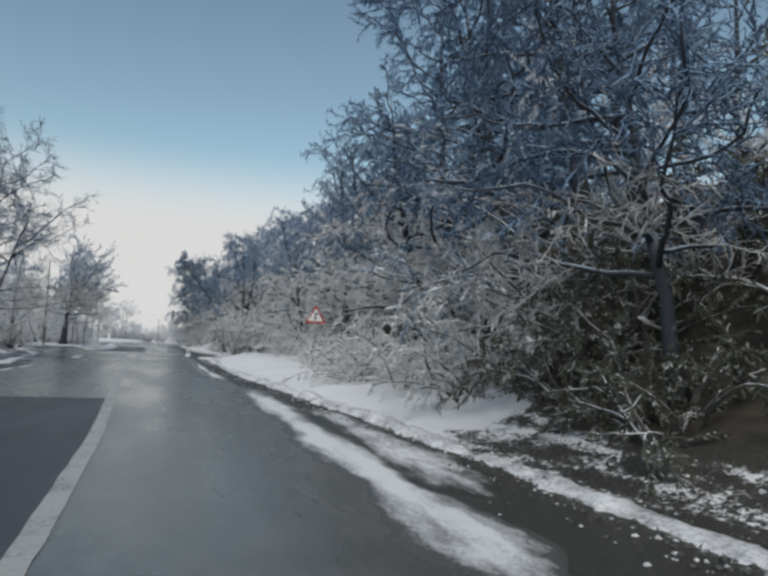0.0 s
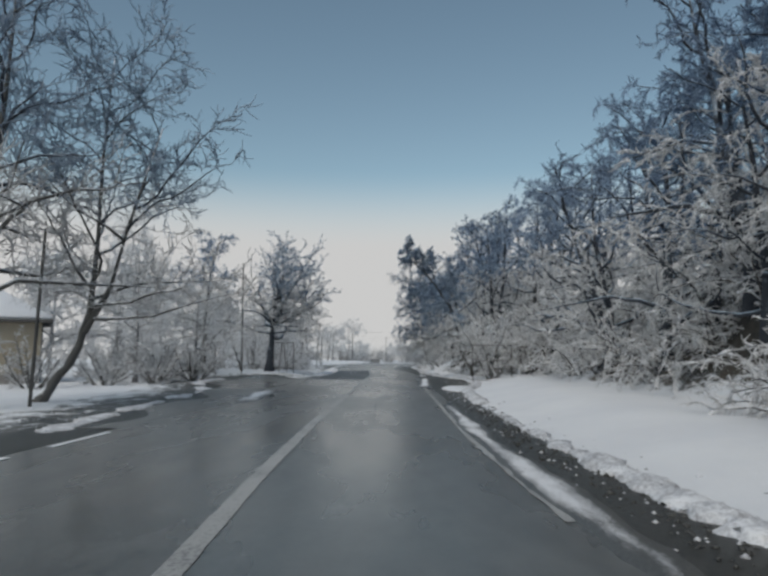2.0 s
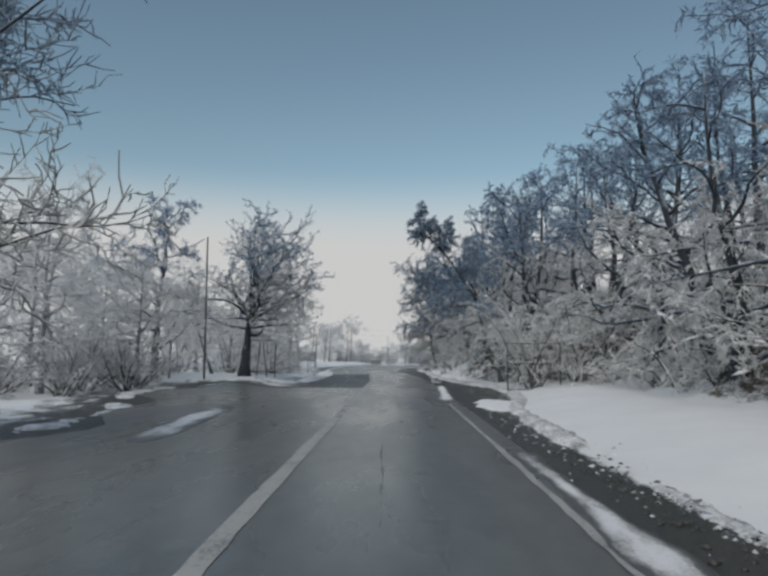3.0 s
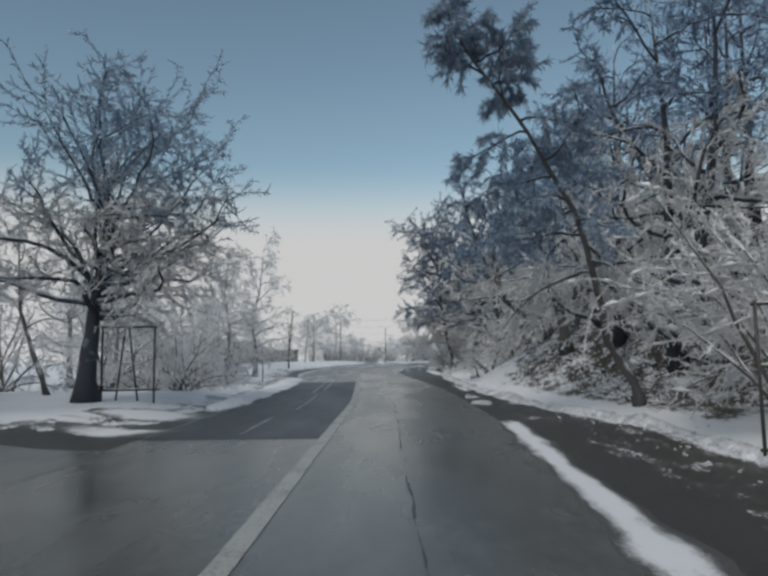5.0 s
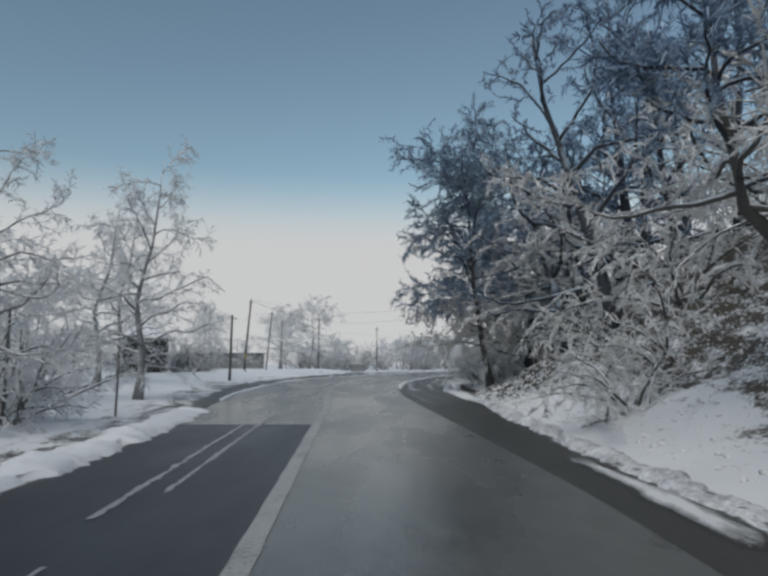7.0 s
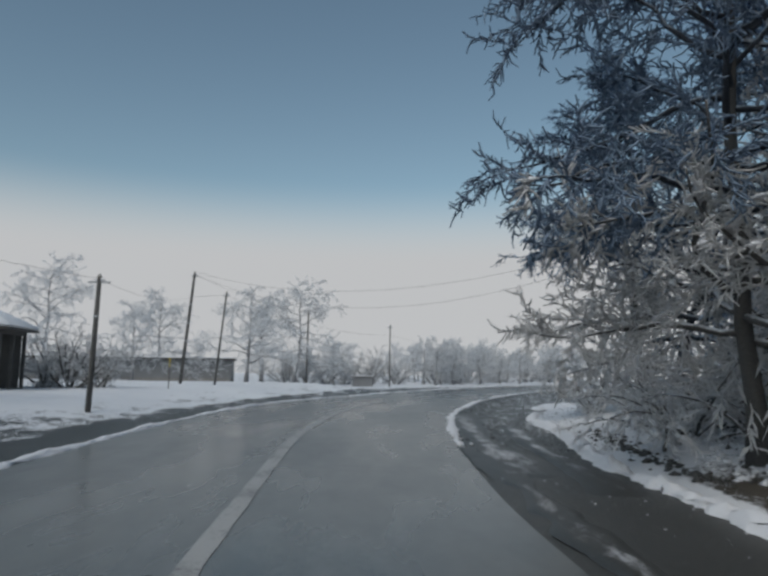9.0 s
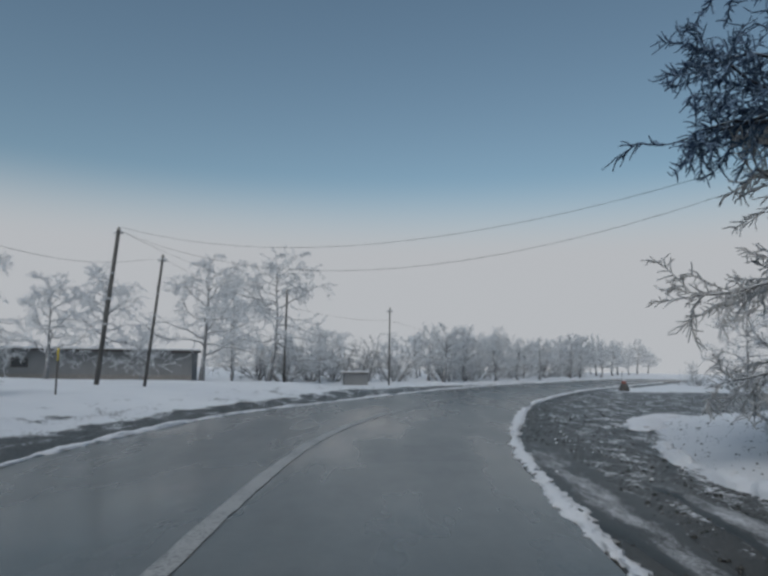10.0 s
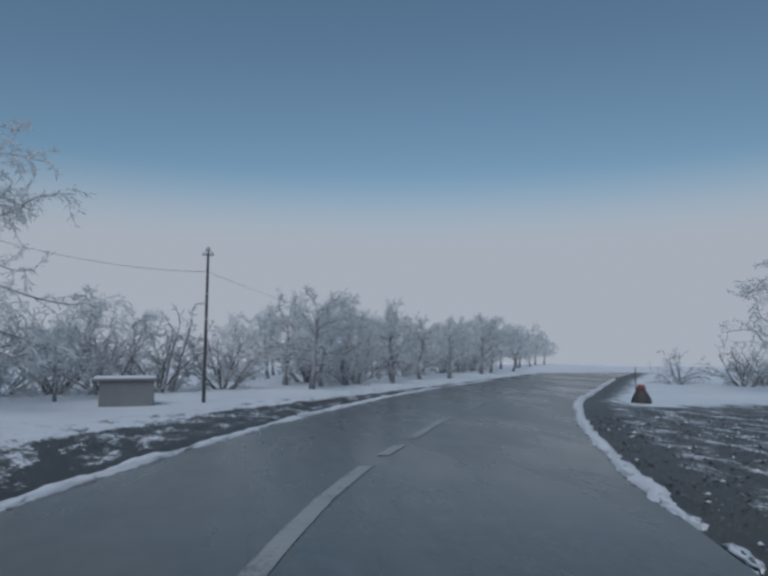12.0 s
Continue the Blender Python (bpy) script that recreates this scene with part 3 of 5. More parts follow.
def make_bush(spot, label, seed, stems, length, rise, droop, subs, twigs, twig_len, bark, twig_mat, twig_r=0.016, lean=(0, 0), name="bush", group="", sides=3, bent=False, spray=4.6, load=0, load_size=0.07, bare=0.22, twiggy=0.0):
    rng = np.random.default_rng(seed)
    e = root(name, spot[0], spot[1], spot[2], label, "bush", group)
    thin, twig_lines = [], []
    for k in range(stems):
        a = k * 2.39996 + rng.normal(0, 0.4)
        el = rng.uniform(*rise)
        way = np.array((math.cos(a) * math.cos(el) + lean[0], math.sin(a) * math.cos(el) + lean[1], math.sin(el)))
        way /= np.linalg.norm(way)
        ln = length * rng.uniform(0.65, 1.15)
        stem = shoot(rng, (rng.normal(0, 0.2), rng.normal(0, 0.2), -0.15), way, ln, 0.045, 0.012, 8, 0.1, droop)
        part("stem", tubes([stem], 5), bark, e, "", True)
        for s in range(subs):
            v = bare + (1 - bare) * (s + rng.random()) / subs
            p2, d2 = along(stem[0], min(v, 0.999))
            sub = shoot(rng, p2, side_way(rng, d2, rng.uniform(0.4, 1.0), 0.15), ln * rng.uniform(0.2, 0.38), 0.02, 0.009, 5, 0.30, droop)
            thin.append(sub)
            count = int(twigs * twiggy) if spray else twigs if bent else int(twigs * 1.7)
            for w in range(count):
                p3, d3 = along(sub[0], min(0.1 + 0.9 * (w + rng.random()) / count, 0.999))
                twig_lines.append(shoot(rng, p3, side_way(rng, d3, rng.uniform(0.3, 1.0)), twig_len * rng.uniform(0.4, 1.15), twig_r * rng.uniform(0.7, 1.2), twig_r * 0.5, 2 if bent else 1, 0.4 if bent else 0.3, droop))
    crown_of("crown", twig_mat, e, "", thin, sides, rng, int(twigs * spray), twig_len * 0.66, twig_r * 0.66, droop, twig_lines)
    if load:
        snow_load(rng, thin, load, load_size, e)
    return e


def place(x, y, sink=0.1):
    return (x, y, height_at(x, y) - sink)


def repeat(base, spots, seed, sink=0.12):
    """Copies of a plant at (x, y, scale), each turned its own way."""
    rng = np.random.default_rng(seed)
    for x, y, s in spots:
        k = copy_thing(base, pose(x, y, height_at(x, y) - sink, 0, 0, rng.uniform(0, 360)))
        k.scale = (s, s, s * rng.uniform(0.9, 1.1))
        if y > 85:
            # the far plants' stems are paled, haze put into their colour
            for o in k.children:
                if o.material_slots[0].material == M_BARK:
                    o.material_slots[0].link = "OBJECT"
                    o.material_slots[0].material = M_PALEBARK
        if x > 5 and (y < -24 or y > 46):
            # a deeper windscreen tint painted on the trees at both ends of the bank
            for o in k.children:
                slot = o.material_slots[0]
                tone = {"blue_tinted_twigs": M_DEEP, "snowy_twigs": M_DEEP if height_at(x, y) > 3.8 else M_SOFTBLUE if height_at(x, y) > 2.4 else None}.get(slot.material.name)
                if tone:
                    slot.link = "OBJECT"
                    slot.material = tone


# the tall upright tree and its leaning neighbour by the road
make_tree(place(-8.8, -8.3), "tall bare roadside tree with thin snow on its branches", 3, [(0, 0, 0), (0.1, 0, 2.5), (0.25, 0, 5), (0.35, 0.1, 8), (0.5, 0.1, 12.5)], 0.21, 28, 4.6, (0.45, 1.05), 0.28, 11, 9, 0.6, 0.03, M_BARK, M_SOFTBLUE, 0.018, low=M_FINE, split=6.0, bent=True, spray=0)
make_tree(place(-8.75, -5.4, 0.25), "leaning bare tree with a forked trunk and snowy twigs", 5, [(0, 0, 0), (0.62, 0.1, 0.95), (1.22, 0.1, 1.9), (1.5, 0.1, 2.9), (1.55, 0.2, 5.2), (1.6, 0.3, 8), (1.7, 0.4, 11.0)], 0.17, 26, 5.4, (0.45, 1.0), 0.46, 12, 10, 0.55, 0.03, M_BARK, M_SOFTBLUE, 0.018, bias=(0.2, 0), low=M_FINE, split=6.0, bent=True, spray=0, fork=((1.35, 0.1, 2.3), (2.05, 0.1, 3.6), (2.5, 0.1, 5.4), (3.4, 0.2, 8.6)))
# broad tree behind the metal frame
make_tree(place(-7.1, 21.4), "broad spreading tree white with frost", 8, [(0, 0, 0), (0.05, 0, 1.4), (0.1, 0, 2.6), (0.3, 0, 3.8), (0.5, 0, 5.6)], 0.30, 34, 5.2, (0.25, 1.25), 0.46, 17, 15, 0.30, -0.02, M_BLUEBARK, M_SOFTBLUE, 0.019, bent=True, low=M_FINE, split=5.2, narrow=0.12, bias=(0.2, 0), spray=3.2, twiggy=0.5)

# ---- plants of the right-hand bank ----
BANK_LABEL = "frosted tree on the steep roadside bank, upper twigs tinted blue"
bank_trees = [
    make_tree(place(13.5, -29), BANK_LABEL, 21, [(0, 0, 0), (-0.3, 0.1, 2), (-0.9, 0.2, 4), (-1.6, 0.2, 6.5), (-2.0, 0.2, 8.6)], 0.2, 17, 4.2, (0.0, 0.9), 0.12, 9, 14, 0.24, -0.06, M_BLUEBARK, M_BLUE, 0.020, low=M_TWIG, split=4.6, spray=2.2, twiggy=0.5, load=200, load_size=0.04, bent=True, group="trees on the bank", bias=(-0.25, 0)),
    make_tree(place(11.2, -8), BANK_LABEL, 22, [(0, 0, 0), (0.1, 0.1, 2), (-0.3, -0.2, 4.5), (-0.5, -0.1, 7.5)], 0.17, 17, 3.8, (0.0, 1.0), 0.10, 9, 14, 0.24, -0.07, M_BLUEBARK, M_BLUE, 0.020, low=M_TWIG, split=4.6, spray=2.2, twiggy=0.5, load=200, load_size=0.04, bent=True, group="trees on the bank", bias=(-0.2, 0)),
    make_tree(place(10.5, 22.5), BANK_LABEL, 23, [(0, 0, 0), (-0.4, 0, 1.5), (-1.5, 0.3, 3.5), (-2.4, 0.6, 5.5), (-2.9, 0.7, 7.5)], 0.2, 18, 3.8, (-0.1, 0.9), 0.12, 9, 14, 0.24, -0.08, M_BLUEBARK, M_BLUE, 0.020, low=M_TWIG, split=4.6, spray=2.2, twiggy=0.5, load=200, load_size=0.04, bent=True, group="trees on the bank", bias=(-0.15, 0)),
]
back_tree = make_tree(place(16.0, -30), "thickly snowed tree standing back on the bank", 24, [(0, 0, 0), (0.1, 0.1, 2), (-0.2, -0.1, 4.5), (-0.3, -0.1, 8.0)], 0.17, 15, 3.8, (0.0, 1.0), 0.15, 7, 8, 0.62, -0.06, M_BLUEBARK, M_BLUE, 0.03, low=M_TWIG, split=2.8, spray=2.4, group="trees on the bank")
BUSH_LABEL = "arching bush bowed under snow on the roadside bank"
bank_bushes = [
    make_bush(place(9.6, -27.5), BUSH_LABEL, 31, 13, 2.7, (0.6, 1.35), -0.12, 9, 11, 0.23, M_BARK, M_TWIG, 0.013, (-0.25, 0), bent=True, spray=2.2, twiggy=0.6, load=260, load_size=0.042, group="bushes on the bank"),
    make_bush(place(10.8, -12), BUSH_LABEL, 32, 15, 2.5, (0.5, 1.3), -0.15, 9, 11, 0.23, M_BARK, M_TWIG, 0.013, (-0.2, 0), bent=True, spray=2.2, twiggy=0.6, load=260, load_size=0.042, group="bushes on the bank"),
    make_bush(place(10.2, 16.4), BUSH_LABEL, 33, 13, 3.0, (0.7, 1.35), -0.11, 9, 11, 0.23, M_BARK, M_TWIG, 0.013, (-0.3, 0), bent=True, spray=2.2, twiggy=0.6, load=260, load_size=0.042, group="bushes on the bank"),
]


back_bush = make_bush(place(12.5, -26), "thickly snowed bush high on the roadside bank", 34, 12, 3.2, (0.5, 1.3), -0.12, 6, 5, 0.5, M_BARK, M_TWIG, 0.036, spray=3.0, group="bushes on the bank")


def bank_planting():
    rng = np.random.default_rng(77)
    trees, bushes, back, rear = [[], [], []], [[], [], []], [], []
    y = -42.0
    while y < 60:
        foot = float(FOOT(y))
        trees[rng.integers(3)].append((foot + rng.uniform(1.4, 3.0), y, rng.uniform(1.0, 1.25)))
        if -33 < y < 52:
            back.append((foot + rng.uniform(4.6, 6.6), y + 1.6, rng.uniform(1.0, 1.25)))
            back.append((foot + rng.uniform(8.0, 11.0), y + 3.2, rng.uniform(1.15, 1.45)))
        y += rng.uniform(3.8, 5.0)
    y = -42.0
    while y < 63:
        foot = float(FOOT(y))
        bushes[rng.integers(3)].append((foot + rng.uniform(0.5, 1.5) + (1.2 if y > 38 else 1.0 if y < 2 else 0.3), y, rng.uniform(0.75, 1.1) * (0.75 if y > 38 else 1.0)))
        rear.append((foot + rng.uniform(2.4, 4.2), y + 0.9, rng.uniform(0.9, 1.25)))
        y += rng.uniform(2.1, 3.0)
    repeat(back_tree, back, 150)
    repeat(back_bush, [b for b in rear if not 20 < b[1] < 36 and b[1] > -31], 160)
    for k in range(3):
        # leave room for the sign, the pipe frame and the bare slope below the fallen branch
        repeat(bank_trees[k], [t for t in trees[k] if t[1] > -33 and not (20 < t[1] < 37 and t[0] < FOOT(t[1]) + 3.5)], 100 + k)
        repeat(bank_bushes[k], [b for b in bushes[k] if not 39 < b[1] < 58 and not (20 < b[1] < 36 and b[0] < FOOT(b[1]) + 5) and not (b[1] < -14 and b[0] < FOOT(b[1]) + 2.2) and not (15 < b[1] < 21 and b[0] < FOOT(b[1]) + 2.4) and b[1] > -33], 200 + k)


bank_planting()

repeat(bank_bushes[0], [(5.6, 53.8, 0.95), (6.2, 55.6, 0.9), (6.4, 52.2, 0.8), (7.9, 53.5, 0.8), (8.2, 56.8, 0.75)], 173)
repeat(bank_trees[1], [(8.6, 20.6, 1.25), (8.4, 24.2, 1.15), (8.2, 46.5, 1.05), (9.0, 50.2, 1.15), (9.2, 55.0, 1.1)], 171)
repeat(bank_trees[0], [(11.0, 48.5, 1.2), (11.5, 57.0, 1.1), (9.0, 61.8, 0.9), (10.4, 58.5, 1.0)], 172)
repeat(bank_bushes[1], [(7.7, -23.4, 0.72), (9.3, -24.6, 1.05), (9.9, -18.2, 1.0), (8.9, -28.2, 0.95), (9.8, -12.6, 1.0), (8.0, -30.2, 0.85), (9.5, -31.6, 1.1)], 174)
repeat(bank_bushes[2], [(8.0, -26.2, 0.7), (8.9, -21.0, 0.95), (10.2, -15.4, 1.0), (9.6, -30.6, 1.0), (9.9, -26.8, 1.2), (8.4, -32.2, 0.8)], 175)
dark_bush = make_bush(place(9.6, -33.5), "dark evergreen bush on the shaded earth bank", 35, 14, 2.4, (0.4, 1.3), -0.08, 8, 9, 0.3, M_BARK, M_EVERGREEN, 0.03, (-0.1, 0), group="dark bushes on the bank")
repeat(dark_bush, [(FOOT(-36.0) + 1.0, -36.0, 0.8), (FOOT(-34.0) + 4.0, -34.0, 1.25), (FOOT(-37.5) + 3.2, -37.5, 1.2), (FOOT(-40.0) + 2.0, -40.0, 1.0), (FOOT(-38.0) + 6.0, -38.0, 1.4), (FOOT(-33.0) + 1.4, -33.0, 0.85), (FOOT(-35.0) + 6.5, -35.0, 1.5), (FOOT(-40.5) + 4.5, -40.5, 1.3)], 170)

make_tree(place(FOOT(-35.5) + 1.6, -35.5), "tall tree over the dark bank, tinted blue above", 49, [(0, 0, 0), (-0.2, 0.1, 1.6), (-0.5, 0.3, 3.4), (-0.9, 0.4, 5.6), (-1.2, 0.5, 9.0)], 0.13, 30, 4.0, (0.1, 1.0), 0.26, 15, 20, 0.28, -0.06, M_BLUEBARK, M_DEEP, 0.0145, low=M_FINE, split=2.7, bias=(-0.1, 0), narrow=0.3, bent=True, spray=0)

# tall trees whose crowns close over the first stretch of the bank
tall_tree = make_tree(place(11.6, -21.5), "tall dense tree on the bank, tinted blue above", 149, [(0, 0, 0), (-0.2, 0.1, 2.5), (-0.5, 0.2, 5), (-0.7, 0.2, 8), (-0.8, 0.3, 11.5)], 0.24, 34, 4.6, (0.0, 0.9), 0.16, 17, 16, 0.25, -0.07, M_BLUEBARK, M_DEEP, 0.018, low=M_TWIG, split=3.0, bias=(-0.2, 0), narrow=0.25, bent=True, spray=4.0, twiggy=0.5)
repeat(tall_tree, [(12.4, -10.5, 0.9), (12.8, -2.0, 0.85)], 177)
make_tree(place(11.4, -29.5), "tall dense tree on the bank, tinted blue above", 150, [(0, 0, 0), (-0.3, 0.1, 2.2), (-0.8, 0.2, 4.5), (-1.0, 0.2, 7), (-1.2, 0.3, 10)], 0.22, 30, 4.4, (-0.05, 0.9), 0.2, 17, 16, 0.25, -0.08, M_BLUEBARK, M_DEEP, 0.018, low=M_TWIG, split=2.2, bias=(-0.25, 0.05), narrow=0.25, bent=True, spray=4.0, twiggy=0.5)

# bushes that close the gaps between the trunks on the high bank
repeat(back_bush, [(10.6, 26.5, 1.3), (11.2, 30.2, 1.4), (10.6, 34.0, 1.4), (11.0, 37.6, 1.4), (12.8, 32.2, 1.5), (12.9, 28.2, 1.5), (12.6, 36.0, 1.5)], 176)

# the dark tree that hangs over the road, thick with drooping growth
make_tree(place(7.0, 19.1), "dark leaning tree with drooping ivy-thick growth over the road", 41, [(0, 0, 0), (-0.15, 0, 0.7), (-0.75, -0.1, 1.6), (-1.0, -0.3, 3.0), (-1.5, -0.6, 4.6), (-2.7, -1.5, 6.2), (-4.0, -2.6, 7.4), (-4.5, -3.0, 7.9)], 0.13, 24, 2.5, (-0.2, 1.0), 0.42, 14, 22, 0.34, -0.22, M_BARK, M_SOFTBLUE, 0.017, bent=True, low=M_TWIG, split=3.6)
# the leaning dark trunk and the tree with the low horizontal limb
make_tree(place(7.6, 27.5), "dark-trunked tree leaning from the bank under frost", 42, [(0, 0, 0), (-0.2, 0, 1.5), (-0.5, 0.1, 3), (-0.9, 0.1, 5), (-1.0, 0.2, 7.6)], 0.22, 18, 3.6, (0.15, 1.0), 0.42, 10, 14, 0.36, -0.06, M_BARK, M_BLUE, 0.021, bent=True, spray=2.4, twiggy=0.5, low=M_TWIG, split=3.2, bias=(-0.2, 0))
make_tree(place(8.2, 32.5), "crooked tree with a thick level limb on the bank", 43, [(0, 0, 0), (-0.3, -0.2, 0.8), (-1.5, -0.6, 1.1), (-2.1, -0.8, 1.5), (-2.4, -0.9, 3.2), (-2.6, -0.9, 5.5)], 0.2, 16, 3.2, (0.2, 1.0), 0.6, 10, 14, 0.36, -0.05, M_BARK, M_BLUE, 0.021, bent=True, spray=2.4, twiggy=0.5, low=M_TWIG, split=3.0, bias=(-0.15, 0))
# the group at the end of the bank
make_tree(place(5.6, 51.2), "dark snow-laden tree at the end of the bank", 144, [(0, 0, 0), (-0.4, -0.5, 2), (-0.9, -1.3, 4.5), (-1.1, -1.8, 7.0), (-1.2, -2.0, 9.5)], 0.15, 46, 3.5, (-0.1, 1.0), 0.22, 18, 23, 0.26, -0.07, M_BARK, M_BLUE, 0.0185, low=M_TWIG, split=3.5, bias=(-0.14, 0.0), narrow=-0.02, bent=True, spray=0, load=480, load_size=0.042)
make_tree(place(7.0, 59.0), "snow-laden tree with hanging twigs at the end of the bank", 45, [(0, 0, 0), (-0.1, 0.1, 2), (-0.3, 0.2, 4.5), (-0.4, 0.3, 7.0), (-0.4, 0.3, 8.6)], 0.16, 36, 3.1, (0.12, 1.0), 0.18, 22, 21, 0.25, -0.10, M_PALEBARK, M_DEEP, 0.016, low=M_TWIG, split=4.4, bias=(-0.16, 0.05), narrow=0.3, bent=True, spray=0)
make_bush(place(7.5, 60.4), "snow-laden shrub at the foot of the last tree", 48, 13, 2.1, (0.7, 1.4), -0.06, 7, 9, 0.26, M_BARK, M_TWIG, 0.017)
make_bush(place(6.5, 61.6), "small dark-stemmed shrub with clumps of snow", 47, 11, 1.5, (0.7, 1.4), -0.05, 6, 7, 0.26, M_BARK, M_TWIG, 0.017)
make_bush(place(7.45, 13.3), "many-stemmed bush with bare dark stems under a thick dome of snow", 46, 15, 4.2, (1.0, 1.45), -0.075, 12, 11, 0.26, M_BARK, M_TWIG, 0.016, load=420, load_size=0.05, bare=0.52)
make_bush(place(9.9, 15.2), "tall bush bowed into a dome under heavy snow", 146, 13, 5.2, (0.8, 1.35), -0.13, 13, 11, 0.28, M_BARK, M_TWIG, 0.016, load=420, load_size=0.055, bare=0.35)

# ---- plants of the left-hand side ----
PALE_LABEL = "pale frosted tree beside the road, white with rime and painted haze"
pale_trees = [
    make_tree(place(-7.8, 45.6), "bare tree with an upright fork, white with frost and painted haze", 51, [(0, 0, 0), (0.1, 0, 1.8), (-0.2, 0, 3.6), (0.3, 0, 5.6), (0.6, 0, 8.8)], 0.15, 22, 3.6, (0.1, 1.0), 0.18, 11, 8, 0.45, -0.08, M_PALEBARK, M_PALE, 0.018, spray=3.2, group="frosted trees beside the road"),
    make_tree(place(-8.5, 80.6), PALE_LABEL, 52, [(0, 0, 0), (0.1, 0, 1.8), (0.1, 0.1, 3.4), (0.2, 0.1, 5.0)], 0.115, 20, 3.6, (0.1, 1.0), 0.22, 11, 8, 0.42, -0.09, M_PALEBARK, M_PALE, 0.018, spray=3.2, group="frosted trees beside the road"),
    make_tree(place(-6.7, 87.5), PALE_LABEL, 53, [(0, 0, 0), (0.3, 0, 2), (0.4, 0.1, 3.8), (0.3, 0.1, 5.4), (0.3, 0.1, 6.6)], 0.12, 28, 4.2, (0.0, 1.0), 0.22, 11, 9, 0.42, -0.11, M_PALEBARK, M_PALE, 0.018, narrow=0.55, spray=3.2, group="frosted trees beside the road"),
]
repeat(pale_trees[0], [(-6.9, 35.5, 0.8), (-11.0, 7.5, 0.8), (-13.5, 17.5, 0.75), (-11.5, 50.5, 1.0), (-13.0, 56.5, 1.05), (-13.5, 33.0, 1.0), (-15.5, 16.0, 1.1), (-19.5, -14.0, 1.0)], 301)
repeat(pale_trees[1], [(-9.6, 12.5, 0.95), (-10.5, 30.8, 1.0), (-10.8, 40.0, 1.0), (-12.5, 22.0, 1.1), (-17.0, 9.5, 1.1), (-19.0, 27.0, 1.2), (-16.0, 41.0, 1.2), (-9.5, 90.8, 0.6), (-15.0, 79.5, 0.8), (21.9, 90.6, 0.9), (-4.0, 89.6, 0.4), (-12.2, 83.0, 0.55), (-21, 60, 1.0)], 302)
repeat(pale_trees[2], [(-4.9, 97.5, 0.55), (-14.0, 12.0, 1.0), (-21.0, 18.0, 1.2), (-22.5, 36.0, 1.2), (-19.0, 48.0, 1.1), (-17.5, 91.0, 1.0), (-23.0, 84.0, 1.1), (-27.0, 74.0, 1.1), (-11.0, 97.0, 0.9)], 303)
make_tree(place(-9.8, 24.4), "slender leaning tree forked into two bare stems", 54, [(0, 0, 0), (-0.5, 0, 1.4), (-0.95, 0, 2.8), (-1.05, 0, 4.2), (-1.2, 0.1, 6.2)], 0.10, 10, 2.0, (0.6, 1.2), 0.40, 6, 6, 0.5, -0.02, M_BARK, M_FINE, 0.015)
make_tree(place(-10.4, 16.4), "snow-laden garden tree with a dark trunk and thick twigs", 55, [(0, 0, 0), (0.05, 0, 1.6), (0.1, 0, 3.2), (0.3, 0, 5.5), (0.5, 0, 8.4)], 0.2, 22, 4.2, (0.0, 1.0), 0.22, 9, 9, 0.5, -0.05, M_BARK, M_BLUE, 0.02, low=M_TWIG, split=5.0)
pale_bushes = [
    make_bush(place(-9.8, 6.8), "dark-stemmed hedge bush dusted with snow", 61, 15, 2.2, (0.8, 1.45), -0.04, 7, 6, 0.4, M_BARK, M_FINE, 0.018, spray=3.2, group="roadside hedge bushes"),
    make_bush(place(-7.4, 30.0), "frosted bush along the snowy verge", 62, 15, 2.8, (0.6, 1.4), -0.10, 6, 6, 0.45, M_BARK, M_PALE, 0.026, spray=3.2, group="frosted verge bushes"),
]
repeat(pale_bushes[0], [(-11.2, 4.6, 1.0), (-8.9, 9.8, 1.0), (-10.4, 9.4, 1.1), (-12.4, 7.8, 1.1), (-10.3, 13.8, 0.9), (-13.0, 1.8, 1.0), (-11.5, 20.5, 0.7), (-14.5, -2.0, 1.0), (-16.8, -6.0, 1.1), (-12.6, 67.4, 1.15), (-11.7, 67.9, 1.05), (-13.6, 67.6, 1.1)], 311)
repeat(pale_bushes[1], [(-8.2, 29.0, 0.8), (-7.8, 32.8, 1.1), (-7.2, 36.8, 0.9), (-9.2, 34.8, 1.2), (-8.8, 38.8, 1.1), (-9.9, 28.6, 1.2), (-10.4, 43.4, 1.1), (-12.0, 46.6, 1.2), (-12.0, 36.8, 1.3), (-13.5, 15.4, 1.0), (-12.6, 26.4, 1.2), (-16.5, 66.5, 1.2), (-18.5, 62.0, 1.3)], 312)

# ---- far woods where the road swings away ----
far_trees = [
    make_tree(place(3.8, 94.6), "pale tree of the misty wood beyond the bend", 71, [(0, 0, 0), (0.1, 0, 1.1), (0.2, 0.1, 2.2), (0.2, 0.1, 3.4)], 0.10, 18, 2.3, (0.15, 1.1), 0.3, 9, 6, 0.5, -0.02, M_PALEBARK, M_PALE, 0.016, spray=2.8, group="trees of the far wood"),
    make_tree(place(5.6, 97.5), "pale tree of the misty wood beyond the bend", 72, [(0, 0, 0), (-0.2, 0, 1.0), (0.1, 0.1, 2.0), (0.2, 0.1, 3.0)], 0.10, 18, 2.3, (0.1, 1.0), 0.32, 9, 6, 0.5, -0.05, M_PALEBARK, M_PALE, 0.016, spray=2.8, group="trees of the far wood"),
]


